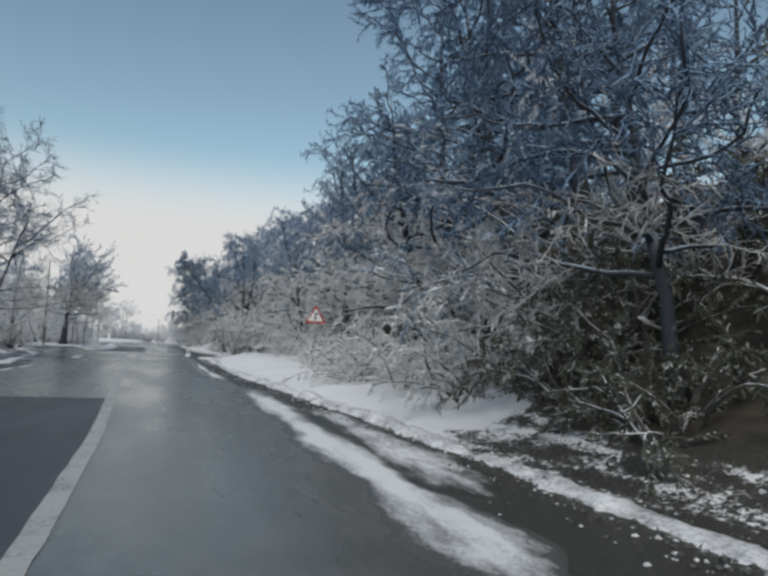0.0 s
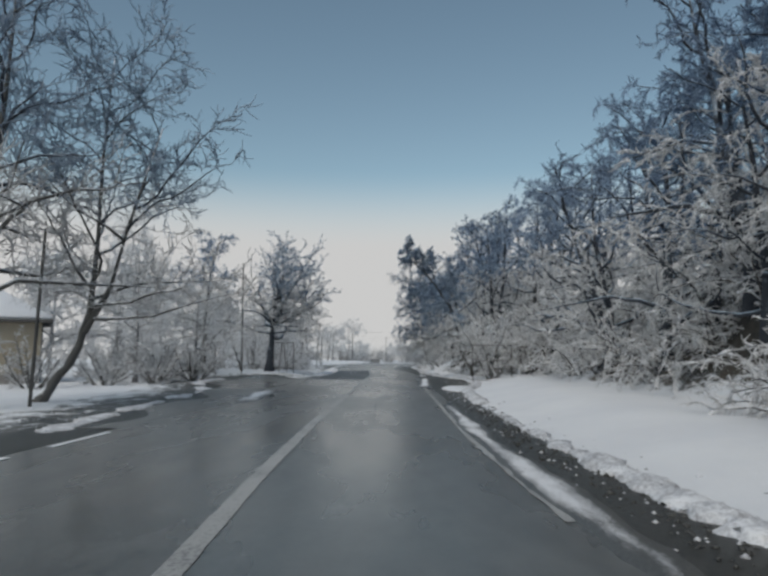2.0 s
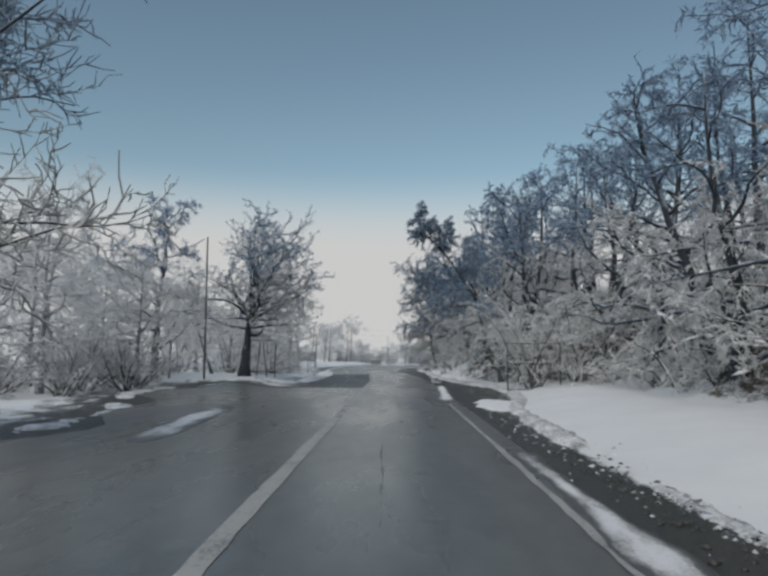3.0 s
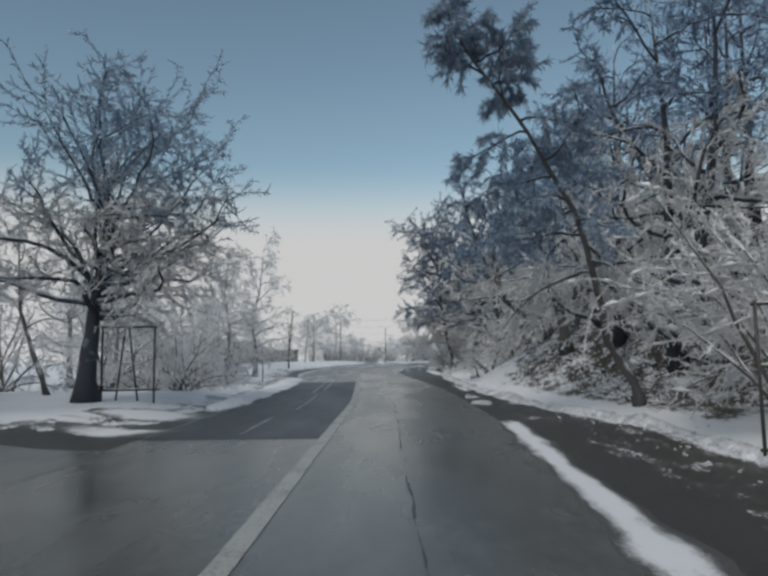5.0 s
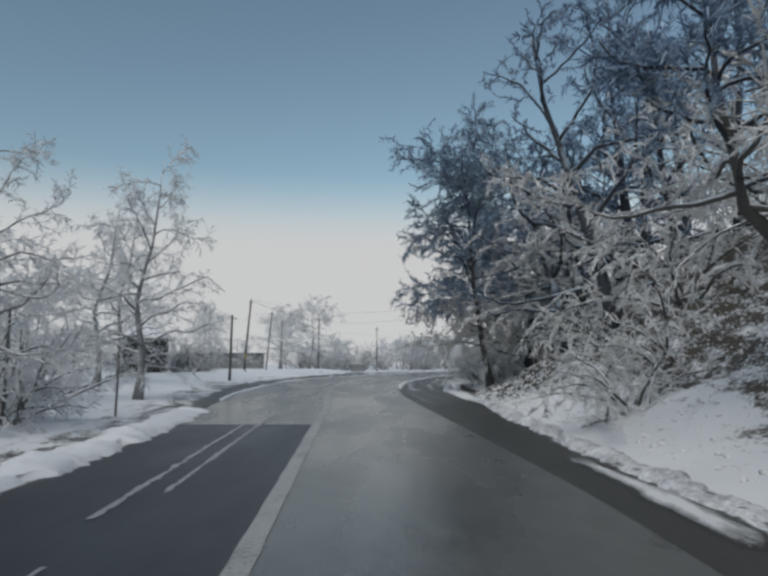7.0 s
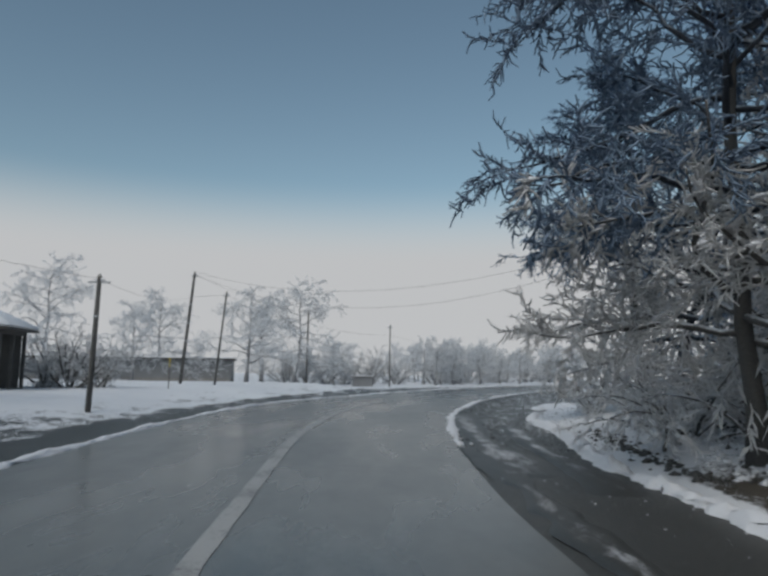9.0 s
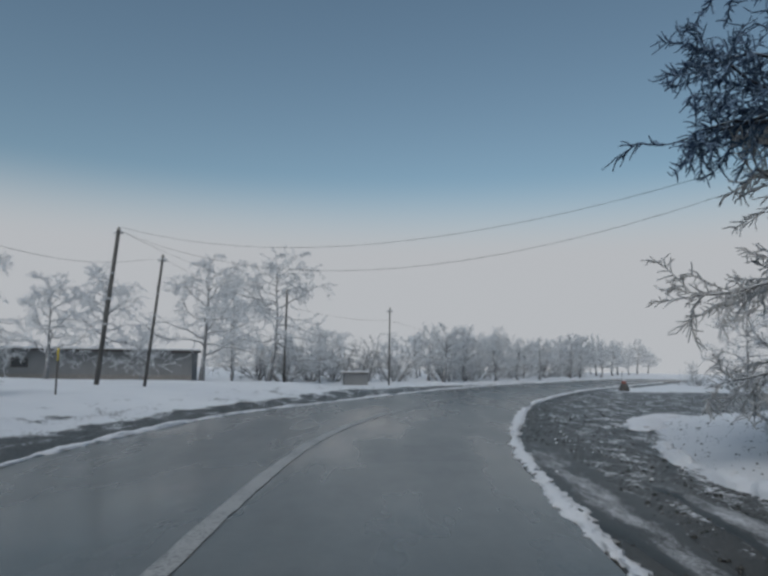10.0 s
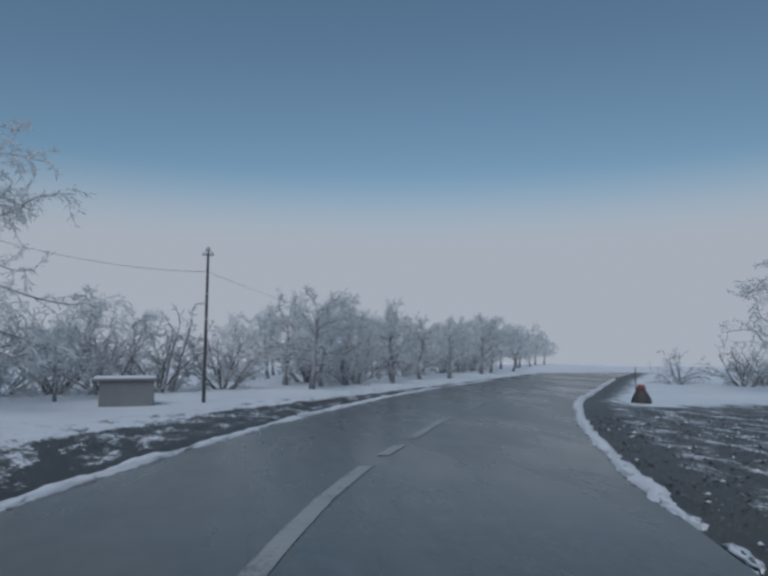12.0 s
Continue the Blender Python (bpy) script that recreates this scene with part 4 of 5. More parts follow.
def far_wood():
    rng = np.random.default_rng(5)
    spots = [[], []]
    for y, x0 in ((98, 3.0), (100, 6.0), (103, 10.5), (107, 8.0), (110, 14.5), (113, 18.5), (105, 2.5), (112, 5.0), (118, 12.0), (120, 20.5), (124, 25.5), (127, 17.0), (131, 30.0), (134, 23.0), (119, 0.5), (126, 7.0), (108, -5.0), (140, 36.0), (116, -10), (96.5, 4.4), (99, 8.0), (101.5, 8.6), (104.5, 12.6), (108, 12.0), (111, 17.0), (116, 21.5), (118, 18.0), (122, 23.0), (114, 10.0), (128, 27.5), (124, 20.0), (130, 25.0), (136, 33.0), (109, 3.0), (103, 5.5)):
        spots[rng.integers(2)].append((x0, y, rng.uniform(0.85, 1.15)))
    for k in range(2):
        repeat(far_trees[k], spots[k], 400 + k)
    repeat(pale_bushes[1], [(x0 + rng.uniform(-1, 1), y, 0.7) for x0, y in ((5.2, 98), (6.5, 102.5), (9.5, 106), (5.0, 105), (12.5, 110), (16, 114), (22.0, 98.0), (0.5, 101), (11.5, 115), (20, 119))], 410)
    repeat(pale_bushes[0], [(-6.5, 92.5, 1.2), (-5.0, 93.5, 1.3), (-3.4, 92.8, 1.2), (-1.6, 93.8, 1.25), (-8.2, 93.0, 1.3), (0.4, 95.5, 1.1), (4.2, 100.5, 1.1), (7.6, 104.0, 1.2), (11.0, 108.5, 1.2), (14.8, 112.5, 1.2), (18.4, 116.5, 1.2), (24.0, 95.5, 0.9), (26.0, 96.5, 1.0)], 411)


far_wood()


# ---- the warning sign ----
def triangle(w, r, y, thick):
    """An upright triangle of width w with rounded corners."""
    bm = bmesh.new()
    h, vs = w * math.sqrt(3) / 2, []
    for cx, cz, a0 in ((-w / 2 + r * 1.73, r, 150), (w / 2 - r * 1.73, r, 270), (0, h - 2 * r, 30)):
        for k in range(6):
            a = radians(a0 + 24 * k)
            vs.append(bm.verts.new((cx + r * math.cos(a), y, cz + r * math.sin(a))))
    f = bm.faces.new(vs)
    ext = bmesh.ops.extrude_face_region(bm, geom=[f])
    bmesh.ops.translate(bm, verts=[g for g in ext["geom"] if isinstance(g, bmesh.types.BMVert)], vec=(0, thick, 0))
    bmesh.ops.recalc_face_normals(bm, faces=bm.faces[:])
    return bm


def make_sign(x, y):
    e = root("warning_sign", x, y, height_at(x, y) - 0.1, "red-bordered triangular bend warning sign on a steel post in snow", "road sign", turn=-7)
    part("post", tubes([line([(0, 0.04, 0), (0.02, 0.04, 2.75)], 0.032)], 10), M_STEEL, e, "grey steel post", True)
    plate = part("plate", triangle(0.92, 0.05, 0.0, 0.015), M_RED, e, "red triangular plate")
    bm = triangle(0.66, 0.03, -0.006, 0.005)
    bmesh.ops.translate(bm, verts=bm.verts[:], vec=(0, 0, 0.085))
    part("face_panel", bm, M_WHITE, plate, "white panel")
    # the black bend arrow: a stem, then a turn to the right
    pts = [(-0.055, 0.15), (0.015, 0.15), (0.015, 0.33), (0.035, 0.37), (0.09, 0.41), (0.07, 0.45), (-0.01, 0.41), (-0.055, 0.34)]
    bm = bmesh.new()
    f = bm.faces.new([bm.verts.new((a, -0.010, b)) for a, b in pts])
    ext = bmesh.ops.extrude_face_region(bm, geom=[f])
    bmesh.ops.translate(bm, verts=[g for g in ext["geom"] if isinstance(g, bmesh.types.BMVert)], vec=(0, 0.0035, 0))
    bmesh.ops.recalc_face_normals(bm, faces=bm.faces[:])
    part("bend_symbol", bm, M_BLACK, plate, "black bend arrow")
    plate.location = (0.02, -0.005, 2.06)
    part("snow_cap", tubes([(([np.array((-0.03, 0, 2.855)), np.array((0.02, 0, 2.875)), np.array((0.07, 0, 2.855))]), [0.012, 0.024, 0.012])], 6), M_SNOW, e, "snow on the top corner", True)


make_sign(7.68, -16.1)


# ---- poles and wires ----
def make_pole(x, y, height, lean, thick, label, bands=2, cap=True, arm=0.34):
    e = root("utility_pole", x, y, height_at(x, y) - 0.2, label, "pole", "roadside poles")
    top = np.array((lean, 0.05, height + 0.2))
    part("shaft", tubes([([np.zeros(3), top * 0.5, top], [thick, thick * 0.88, thick * 0.74])], 10), M_POLE, e, "", True)
    for k in range(bands):
        u = 0.72 - 0.16 * k
        part("band", tubes([([top * u, top * (u + 0.012)], [thick * 0.98, thick * 0.98])], 10), M_STEEL, e, "steel band", True)
    if cap:
        part("insulator", tubes([([top + np.array((0, 0, a)) for a in (-0.02, 0.05, 0.09, 0.14)], [0.03, 0.075, 0.05, 0.02])], 8), M_PORCELAIN, e, "pale insulator", True)
        part("bracket", box(lean, 0.05, height + 0.1, arm, 0.05, 0.05, 0.008), M_STEEL, e, "steel bracket")
        part("snow_cap", tubes([([top + np.array((dx, 0, -0.03)) for dx in (-0.16, 0, 0.16)], [0.02, 0.04, 0.02])], 6), M_SNOW, e, "snow cap", True)
    return np.array((x, y, height_at(x, y) - 0.2)) + top


def make_wire(a, b, sag, label="thin black overhead wire sagging between poles", r=0.0048):
    a, b = np.array(a, float), np.array(b, float)
    pts = [a + (b - a) * u - np.array((0, 0, 4 * sag * u * (1 - u))) for u in np.linspace(0, 1, 28)]
    ob = new("overhead_wire", mesh_of("overhead_wire", *tubes([(pts, [r] * len(pts))], 5), M_WIRE, True))
    tagged(ob, label, "wire", "overhead wires")


make_pole(-8.0, -6.9, 4.9, 0.12, 0.05, "slender grey post beside the leaning tree", 1, False)
make_pole(-7.85, 16.3, 7.0, -0.1, 0.055, "tall thin utility pole among frosted trees", 2, False)
make_pole(-9.6, 16.4, 1.9, 0.0, 0.06, "short dark post under the snowy garden tree", 0, False)
T_0 = make_pole(-7.8, 59.0, 3.6, 0.05, 0.08, "dark wooden pole with a short crossarm at the snowy verge", 1, True, 0.62)
T_1 = make_pole(-10.25, 73.8, 5.5, 0.45, 0.09, "leaning dark wooden utility pole with an insulator", 3)
T_2 = make_pole(-8.45, 73.5, 4.5, 0.40, 0.058, "thin leaning wooden utility pole with a snowy cap")
T_3 = make_pole(-5.65, 86.4, 5.1, 0.03, 0.07, "upright wooden utility pole by the bend")
T_4 = make_pole(0.1, 89.0, 4.4, 0.0, 0.05, "thin grey pole at the outside of the bend")
make_pole(12.5, 61.1, 7.45 - height_at(12.5, 61.1), 0.0, 0.11, "dark wooden utility pole behind the bank's last tree")
make_pole(-7.2, 36.5, 2.6, 0.0, 0.035, "thin marker post in the snow", 0, False)
make_pole(-6.0, 39.4, 1.8, 0.02, 0.03, "thin marker post in the snow", 0, False)
low = T_1 * 0.8 + np.array((-10.25, 73.8, 0.3)) * 0.2
make_wire(T_0, low, 0.35)
make_wire(low, T_2, 0.03)
make_wire(T_2, T_3 - np.array((0, 0, 0.75)), 0.35)
make_wire(T_3 - np.array((0, 0, 0.75)), T_4 - np.array((0, 0, 0.6)), 0.25)
make_wire(T_4 - np.array((0, 0, 0.6)), (10.5, 112, 3.6), 0.4)
make_wire(T_0, (-14.0, 40.0, 5.6), 0.5)
make_wire(T_1, T_3, 0.3)
make_wire(T_1, (12.5, 60.9, 7.5), 2.75)
make_wire(T_1 + np.array((0.1, -0.1, 0.1)), (12.5, 61.3, 7.5), 2.05)


def make_marker(x, y):
    e = root("marker_post", x, y, height_at(x, y) - 0.1, "thin rusty marker post with a yellow top in snow", "post")
    part("shaft", tubes([line([(0, 0, 0), (0, 0, 1.0)], 0.025)], 8), M_RUST, e, "", True)
    part("tip", tubes([line([(0, 0, 1.0), (0, 0, 1.35)], 0.03)], 8), M_YELLOW, e, "yellow painted tip", True)


make_marker(-9.0, 68.6)


# ---- pipe frames ----
def make_frame(name, x, y, turn, w, h, rails, label, brace=False, r=0.03):
    e = root(name, x, y, height_at(x, y) - 0.1, label, "metal frame", turn=turn)
    for px in (-w / 2, w / 2):
        part("upright", tubes([line([(px, 0, 0), (px, 0, h)], r)], 8), M_RUST, e, "", True)
    for z in rails:
        part("rail", tubes([line([(-w / 2 - 0.05, 0, z), (w / 2 + 0.05, 0, z)], r * 0.9)], 8), M_RUST, e, "", True)
        part("snow_line", tubes([line([(-w / 2, 0, z + r * 1.1), (w / 2, 0, z + r * 1.1)], r * 0.45)], 5), M_SNOW, e, "thin line of snow", True)
    if brace:
        part("brace", tubes([line([(-w * 0.25, 0.1, 0), (-w * 0.08, 0.1, h)], r * 0.9)], 8), M_RUST, e, "", True)
        part("brace", tubes([line([(w * 0.18, 0.1, 0), (-0.02 * w, 0.1, h)], r * 0.9)], 8), M_RUST, e, "", True)


make_frame("pipe_frame", -6.2, 21.95, 8, 1.42, 2.2, (0.4, 2.17), "dark square pipe frame standing beside the broad tree", True)
make_frame("pipe_frame", 7.35, 12.65, -6, 2.2, 2.1, (0.08, 1.2, 2.05), "dark pipe frame with rails in front of a bush", False, 0.026)


# ---- buildings ----
def make_gazebo(x, y, turn):
    z = height_at(x, y) - 0.1
    e = root("gazebo", x, y, z, "dark open garden gazebo with a thick snow-covered hipped roof", "gazebo", turn=turn)
    w, d, h = 2.7, 2.7, 2.2
    for px, py in [(a * w, s * d) for a in (-0.5, -0.17, 0.17, 0.5) for s in (-0.5, 0.5)]:
        part("post", box(px, py, h / 2, 0.12, 0.12, h, 0.012), M_DARKWOOD, e)
    for px in (-w / 2, w / 2):
        part("post", box(px, 0, h / 2, 0.12, 0.12, h, 0.012), M_DARKWOOD, e)
    for py in (-d / 2, d / 2):
        part("beam", box(0, py, h - 0.08, w + 0.1, 0.1, 0.14, 0.01), M_DARKWOOD, e)
        part("rail", box(0, py + 0.08, 0.98, w, 0.06, 0.09, 0.01), M_DARKWOOD, e)
        for k in range(12):
            part("baluster", box(-w / 2 + 0.2 + k * 0.21, py + 0.08, 0.5, 0.05, 0.03, 0.88, 0.004), M_DARKWOOD, e)
    for px in (-w / 2, w / 2):
        part("beam", box(px, 0, h - 0.08, 0.1, d - 0.1, 0.14, 0.01), M_DARKWOOD, e)
    part("back_wall", box(0, d / 2 - 0.12, 1.05, w - 0.14, 0.05, 2.0, 0.008), M_DARKWOOD, e, "dark boarded back")
    part("roof_edge", box(0, 0, h + 0.03, w + 0.8, d + 0.8, 0.08, 0.01), M_RUST, e, "dark roof edge")
    bm = bmesh.new()
    low = [bm.verts.new((sx * (w / 2 + 0.42), sy * (d / 2 + 0.42), h + 0.07)) for sx, sy in ((-1, -1), (1, -1), (1, 1), (-1, 1))]
    top = [bm.verts.new((sx * (w / 2 + 0.42), sy * (d / 2 + 0.42), h + 0.19)) for sx, sy in ((-1, -1), (1, -1), (1, 1), (-1, 1))]
    tip = bm.verts.new((0, 0, h + 1.12))
    bm.faces.new(low[::-1])
    for i in range(4):
        j = (i + 1) % 4
        bm.faces.new((low[i], low[j], top[j], top[i]))
        bm.faces.new((top[i], top[j], tip))
    bmesh.ops.bevel(bm, geom=bm.edges[:], offset=0.05, segments=2, affect="EDGES")
    part("roof", bm, M_SNOW, e, "thick snow on the roof", True)


def make_shed(x0, y0, x1, y1, h, name, label, openings):
    mid, ln = ((x0 + x1) / 2, (y0 + y1) / 2), math.hypot(x1 - x0, y1 - y0)
    turn = math.degrees(math.atan2(y1 - y0, x1 - x0))
    e = root(name, mid[0], mid[1], height_at(*mid) - 0.1, label, "outbuilding", turn=turn)
    part("wall", box(0, 0, h / 2, ln, 0.22, h, 0.015), M_WALL, e)
    part("wall", box(0, 3.2, h / 2, ln, 0.22, h, 0.015), M_WALL, e)
    for s in (-1, 1):
        part("wall", box(s * (ln / 2 - 0.11), 1.6, h / 2, 0.22, 2.96, h, 0.015), M_WALL, e)
    part("plinth", box(0, -0.13, 0.25, ln, 0.06, 0.45, 0.01), M_CONCRETE, e, "grey concrete plinth")
    part("roof", box(0, 1.5, h + 0.07, ln + 0.4, 4.0, 0.13, 0.03), M_RUST, e, "flat dark roof")
    part("snow_cover", box(0, 1.5, h + 0.17, ln + 0.36, 3.9, 0.10, 0.045), M_SNOW, e, "snow on the roof", True)
    for u in openings:
        win = part("window", box(u * ln, -0.125, h * 0.62, 0.9, 0.05, 0.55, 0.01), M_DARKWOOD, e, "small window frame")
        part("pane", box(u * ln, -0.155, h * 0.62, 0.78, 0.012, 0.43, 0.003), M_GLASS, win, "dark window pane")


def make_house(x, y, turn):
    """A one-storey house; (x, y): the near corner of its road front."""
    e = root("house", x, y, height_at(x, y) - 0.2, "low ochre-plastered house with a snow-covered roof behind the bare trees", "house", turn=turn)
    w, d, h = 9.0, 6.0, 3.1
    for cx, cy, sx, sy in ((-w / 2, 0.15, w, 0.3), (-w / 2, d - 0.15, w, 0.3), (-0.15, d / 2, 0.3, d - 0.6), (-w + 0.15, d / 2, 0.3, d - 0.6)):
        part("wall", box(cx, cy, h / 2, sx, sy, h, 0.015), M_OCHRE, e)
    part("plinth", box(-w / 2, -0.03, 0.3, w + 0.02, 0.08, 0.6, 0.01), M_CONCRETE, e, "grey concrete plinth")
    part("eaves", box(-w / 2, d / 2, h + 0.06, w + 0.9, d + 0.9, 0.12, 0.02), M_DARKWOOD, e, "dark boarded eaves")
    bm = bmesh.new()
    x0, x1, y0, y1 = -w - 0.4, 0.4, -0.4, d + 0.4
    low = [bm.verts.new((a, b, h + 0.13)) for a, b in ((x0, y0), (x1, y0), (x1, y1), (x0, y1))]
    top = [bm.verts.new((a, b, h + 0.30)) for a, b in ((x0, y0), (x1, y0), (x1, y1), (x0, y1))]
    ridge_a, ridge_b = bm.verts.new((x0 + 2.6, d / 2, h + 1.9)), bm.verts.new((x1 - 2.6, d / 2, h + 1.9))
    bm.faces.new(low[::-1])
    for i in range(4):
        bm.faces.new((low[i], low[(i + 1) % 4], top[(i + 1) % 4], top[i]))
    bm.faces.new((top[0], top[1], ridge_b, ridge_a))
    bm.faces.new((top[1], top[2], ridge_b))
    bm.faces.new((top[2], top[3], ridge_a, ridge_b))
    bm.faces.new((top[3], top[0], ridge_a))
    bmesh.ops.bevel(bm, geom=bm.edges[:], offset=0.05, segments=2, affect="EDGES")
    part("roof", bm, M_SNOW, e, "thick snow on the hipped roof", True)
    for u in (-6.6, -3.4):
        win = part("window", box(u, -0.02, 1.75, 1.2, 0.06, 1.3, 0.012), M_WHITE, e, "pale window frame")
        part("pane", box(u, -0.058, 1.75, 1.02, 0.012, 1.12, 0.003), M_GLASS, win, "dark window pane")


make_gazebo(-14.7, 64.4, 14)
make_shed(-27.0, 86.5, -11.6, 89.5, 1.8, "long_shed", "long low grey shed with snow on its flat roof", (-0.1,))
make_house(-15.2, 6.4, 29)
make_shed(-19.5, 26.0, -16.5, 28.5, 2.2, "garden_shed", "small pale shed behind the bare trees", (0.0,))

# kerb slab along the snowy forecourt
e = root("low_kerb", -7.2, 85.2, height_at(-7.2, 85.2) - 0.05, "low snow-topped concrete kerb before the trees", "kerb", turn=4)
part("slab", box(0, 0, 0.1, 4.6, 0.3, 0.22, 0.02), M_CONCRETE, e)
part("snow_cover", box(0, 0, 0.235, 4.5, 0.28, 0.05, 0.02), M_SNOW, e, "snow on the kerb", True)


e = root("concrete_box", -2.0, 88.2, height_at(-2.0, 88.2) - 0.1, "low dark concrete box with snow on its lid", "concrete box", turn=8)
part("body", box(0.15, 0, 0.38, 1.35, 1.1, 0.78, 0.02), M_WALL, e)
part("lid", box(0.1, 0, 0.80, 1.6, 1.25, 0.06, 0.015), M_CONCRETE, e, "flat concrete lid")
part("snow_cover", box(0.1, 0, 0.85, 1.57, 1.2, 0.05, 0.022), M_SNOW, e, "snow on the lid", True)


def make_bollard(x, y):
    e = root("bollard", x, y, height_at(x, y) - 0.05, "squat dark concrete bollard with a faded red top on gravel", "bollard")
    part("base", tubes([([np.array((0, 0, z)) for z in (0, 0.10, 0.25, 0.38, 0.46)], [0.30, 0.31, 0.26, 0.18, 0.13])], 12), M_RUST, e, "", True)
    part("top", tubes([([np.array((0, 0, z)) for z in (0.44, 0.52, 0.62)], [0.13, 0.14, 0.09])], 12), M_FADED, e, "faded red top", True)
    part("snow_cap", tubes([([np.array((0, 0, z)) for z in (0.61, 0.66, 0.69)], [0.09, 0.08, 0.03])], 10), M_SNOW, e, "snow cap", True)
    part("rod", tubes([line([(0.02, 0.3, 0), (0.02, 0.3, 1.15)], 0.016)], 6), M_RUST, e, "thin steel rod", True)


make_bollard(13.3, 87.6)


# ---- snow and slush on the road's edges ----
def ridge(name, y0, y1, middle, width, height, mat, label, seed, gaps=0.0, step=0.11, taper=1.0):
    """A lumpy low bank of snow pushed along the road; gaps: how much of it has melted through."""
    rng = np.random.default_rng(seed)
    ys = np.arange(y0, y1, step)
    n, cols = len(ys), 9
    wob = np.convolve(rng.normal(0, 1, n + 12), np.ones(7) / 2.6, "same")[6:-6] + 0.5 * rng.normal(0, 1, n)
    size = np.clip(1.0 + 0.32 * np.convolve(rng.normal(0, 1, n + 12), np.ones(9) / 3, "same")[6:-6] - gaps, 0.0, 1.8)
    ends = np.minimum(1, np.minimum(ys - y0, y1 - ys) / taper)
    size = size * np.clip(ends, 0, 1)
    mid = middle(ys)
    verts, faces = [], []
    for i in range(n):
        for k in range(cols):
            u = 2 * k / (cols - 1) - 1
            z = max(0.0, (1 - u * u)) * height * size[i] * rng.uniform(0.78, 1.18)
            base_z = max(0.002, height_at(mid[i] + u * width / 2, ys[i]))
            verts.append((mid[i] + wob[i] * 0.05 * width + u * width / 2 * min(1.2, 0.25 + size[i]) + rng.normal(0, 0.034 * width ** 0.5) * (1.6 if abs(u) > 0.7 else 1), ys[i] + rng.normal(0, 0.03), base_z + z - (0.035 if abs(u) > 0.99 or size[i] < 0.12 else 0.0) + 0.004))
    for i in range(n - 1):
        if size[i] < 0.1 and size[i + 1] < 0.1:
            continue
        for k in range(cols - 1):
            a = i * cols + k
            faces.append((a, a + 1, a + cols + 1, a + cols))
    ob = new(name, mesh_of(name, verts, faces, mat, True))
    return tagged(ob, label, "snow", "", "stuff")


def smear(y0, y1, middle, width, strength, label, seed, step=0.25, taper=3.0, mat=M_WORN):
    """A thin sheet of slush that thins out towards its edges."""
    rng = np.random.default_rng(seed)
    ys = np.arange(y0, y1, step)
    cols, mid = 9, middle(ys)
    verts, faces, cover = [], [], []
    swell = 1 + 0.25 * np.convolve(rng.normal(0, 1, len(ys) + 16), np.ones(9) / 3, "same")[8:-8]
    for i, y in enumerate(ys):
        end = min(1.0, (y - y0) / taper, (y1 - y) / taper)
        for k in range(cols):
            u = 2 * k / (cols - 1) - 1
            x = mid[i] + u * width * 0.6 * max(0.4, swell[i])
            verts.append((x, y, max(0.0, height_at(x, y)) - 0.02 + 0.003 * (seed % 4) + 0.034 * min(1.0, max(0.0, 2.2 * (1 - abs(u) ** 1.6) * max(0.0, end) ** 0.5))))
            cover.append((strength * (1 - abs(u) ** 1.6) - 0.35 * abs(u) ** 3) * max(0.0, end) ** 0.5 - (0.6 if abs(u) > 0.99 else 0))
    for i in range(len(ys) - 1):
        for k in range(cols - 1):
            a = i * cols + k
            faces.append((a, a + 1, a + cols + 1, a + cols))
    ob = new("road_slush", mesh_of("road_slush", verts, faces, mat, True))
    ob.data.attributes.new("cover", "FLOAT", "POINT").data.foreach_set("value", np.array(cover, np.float32))
    return tagged(ob, label, "slush", "", "stuff")


smear(-44, -21.5, lambda y: RIGHT(y) + 0.1 - 0.012 * (y + 30), 1.0, 0.95, "worn trodden slush along the road edge", 1, taper=8.0)
smear(-37, -28, lambda y: RIGHT(y) + 1.05, 0.95, 0.7, "worn trodden slush on the muddy shoulder", 21, taper=2.5, mat=M_WORNGRAVEL)
ridge("snow_ridge", -44, -6, lambda y: SNOWLINE(y) + 0.1, 0.5, 0.12, M_SLUSH, "dirty snow pushed up at the verge", 2, 0.25, taper=10.0)
smear(-20, -4, lambda y: RIGHT(y) - 0.12, 0.45, 0.75, "thin broken slush along the road edge", 3)
smear(7.6, 18.4, lambda y: RIGHT(y) - 0.33 + 0.048 * (y - 7.8), 0.62, 1.1, "strip of worn snow on the road edge", 4, taper=1.5)
ridge("snow_ridge", -4, 46, lambda y: SNOWLINE(y) + 0.15 * smooth01((40 - y) / 4), 0.45, 0.12, M_SLUSH, "dirty snow pushed up at the verge", 5, 0.2)
ridge("snow_ridge", 3.2, 8.6, lambda y: 4.55 + 0.05 * (y - 3), 1.15, 0.045, M_SNOW, "patch of snow on the muddy verge", 6, 0.15)
ridge("snow_ridge", 22.2, 27.0, lambda y: RIGHT(y) + 0.48, 0.55, 0.02, M_SLUSH, "thin broken slush along the road edge", 7, 0.6, step=0.06)
smear(28.0, 33.0, lambda y: RIGHT(y) + 0.75, 0.5, 0.8, "thin worn slush on the muddy shoulder", 35, taper=1.2, mat=M_WORNGRAVEL)
smear(42, 55, lambda y: RIGHT(y) + 0.45, 0.5, 0.38, "grey slush fading into the gravel", 8, mat=M_WORNGRAVEL)
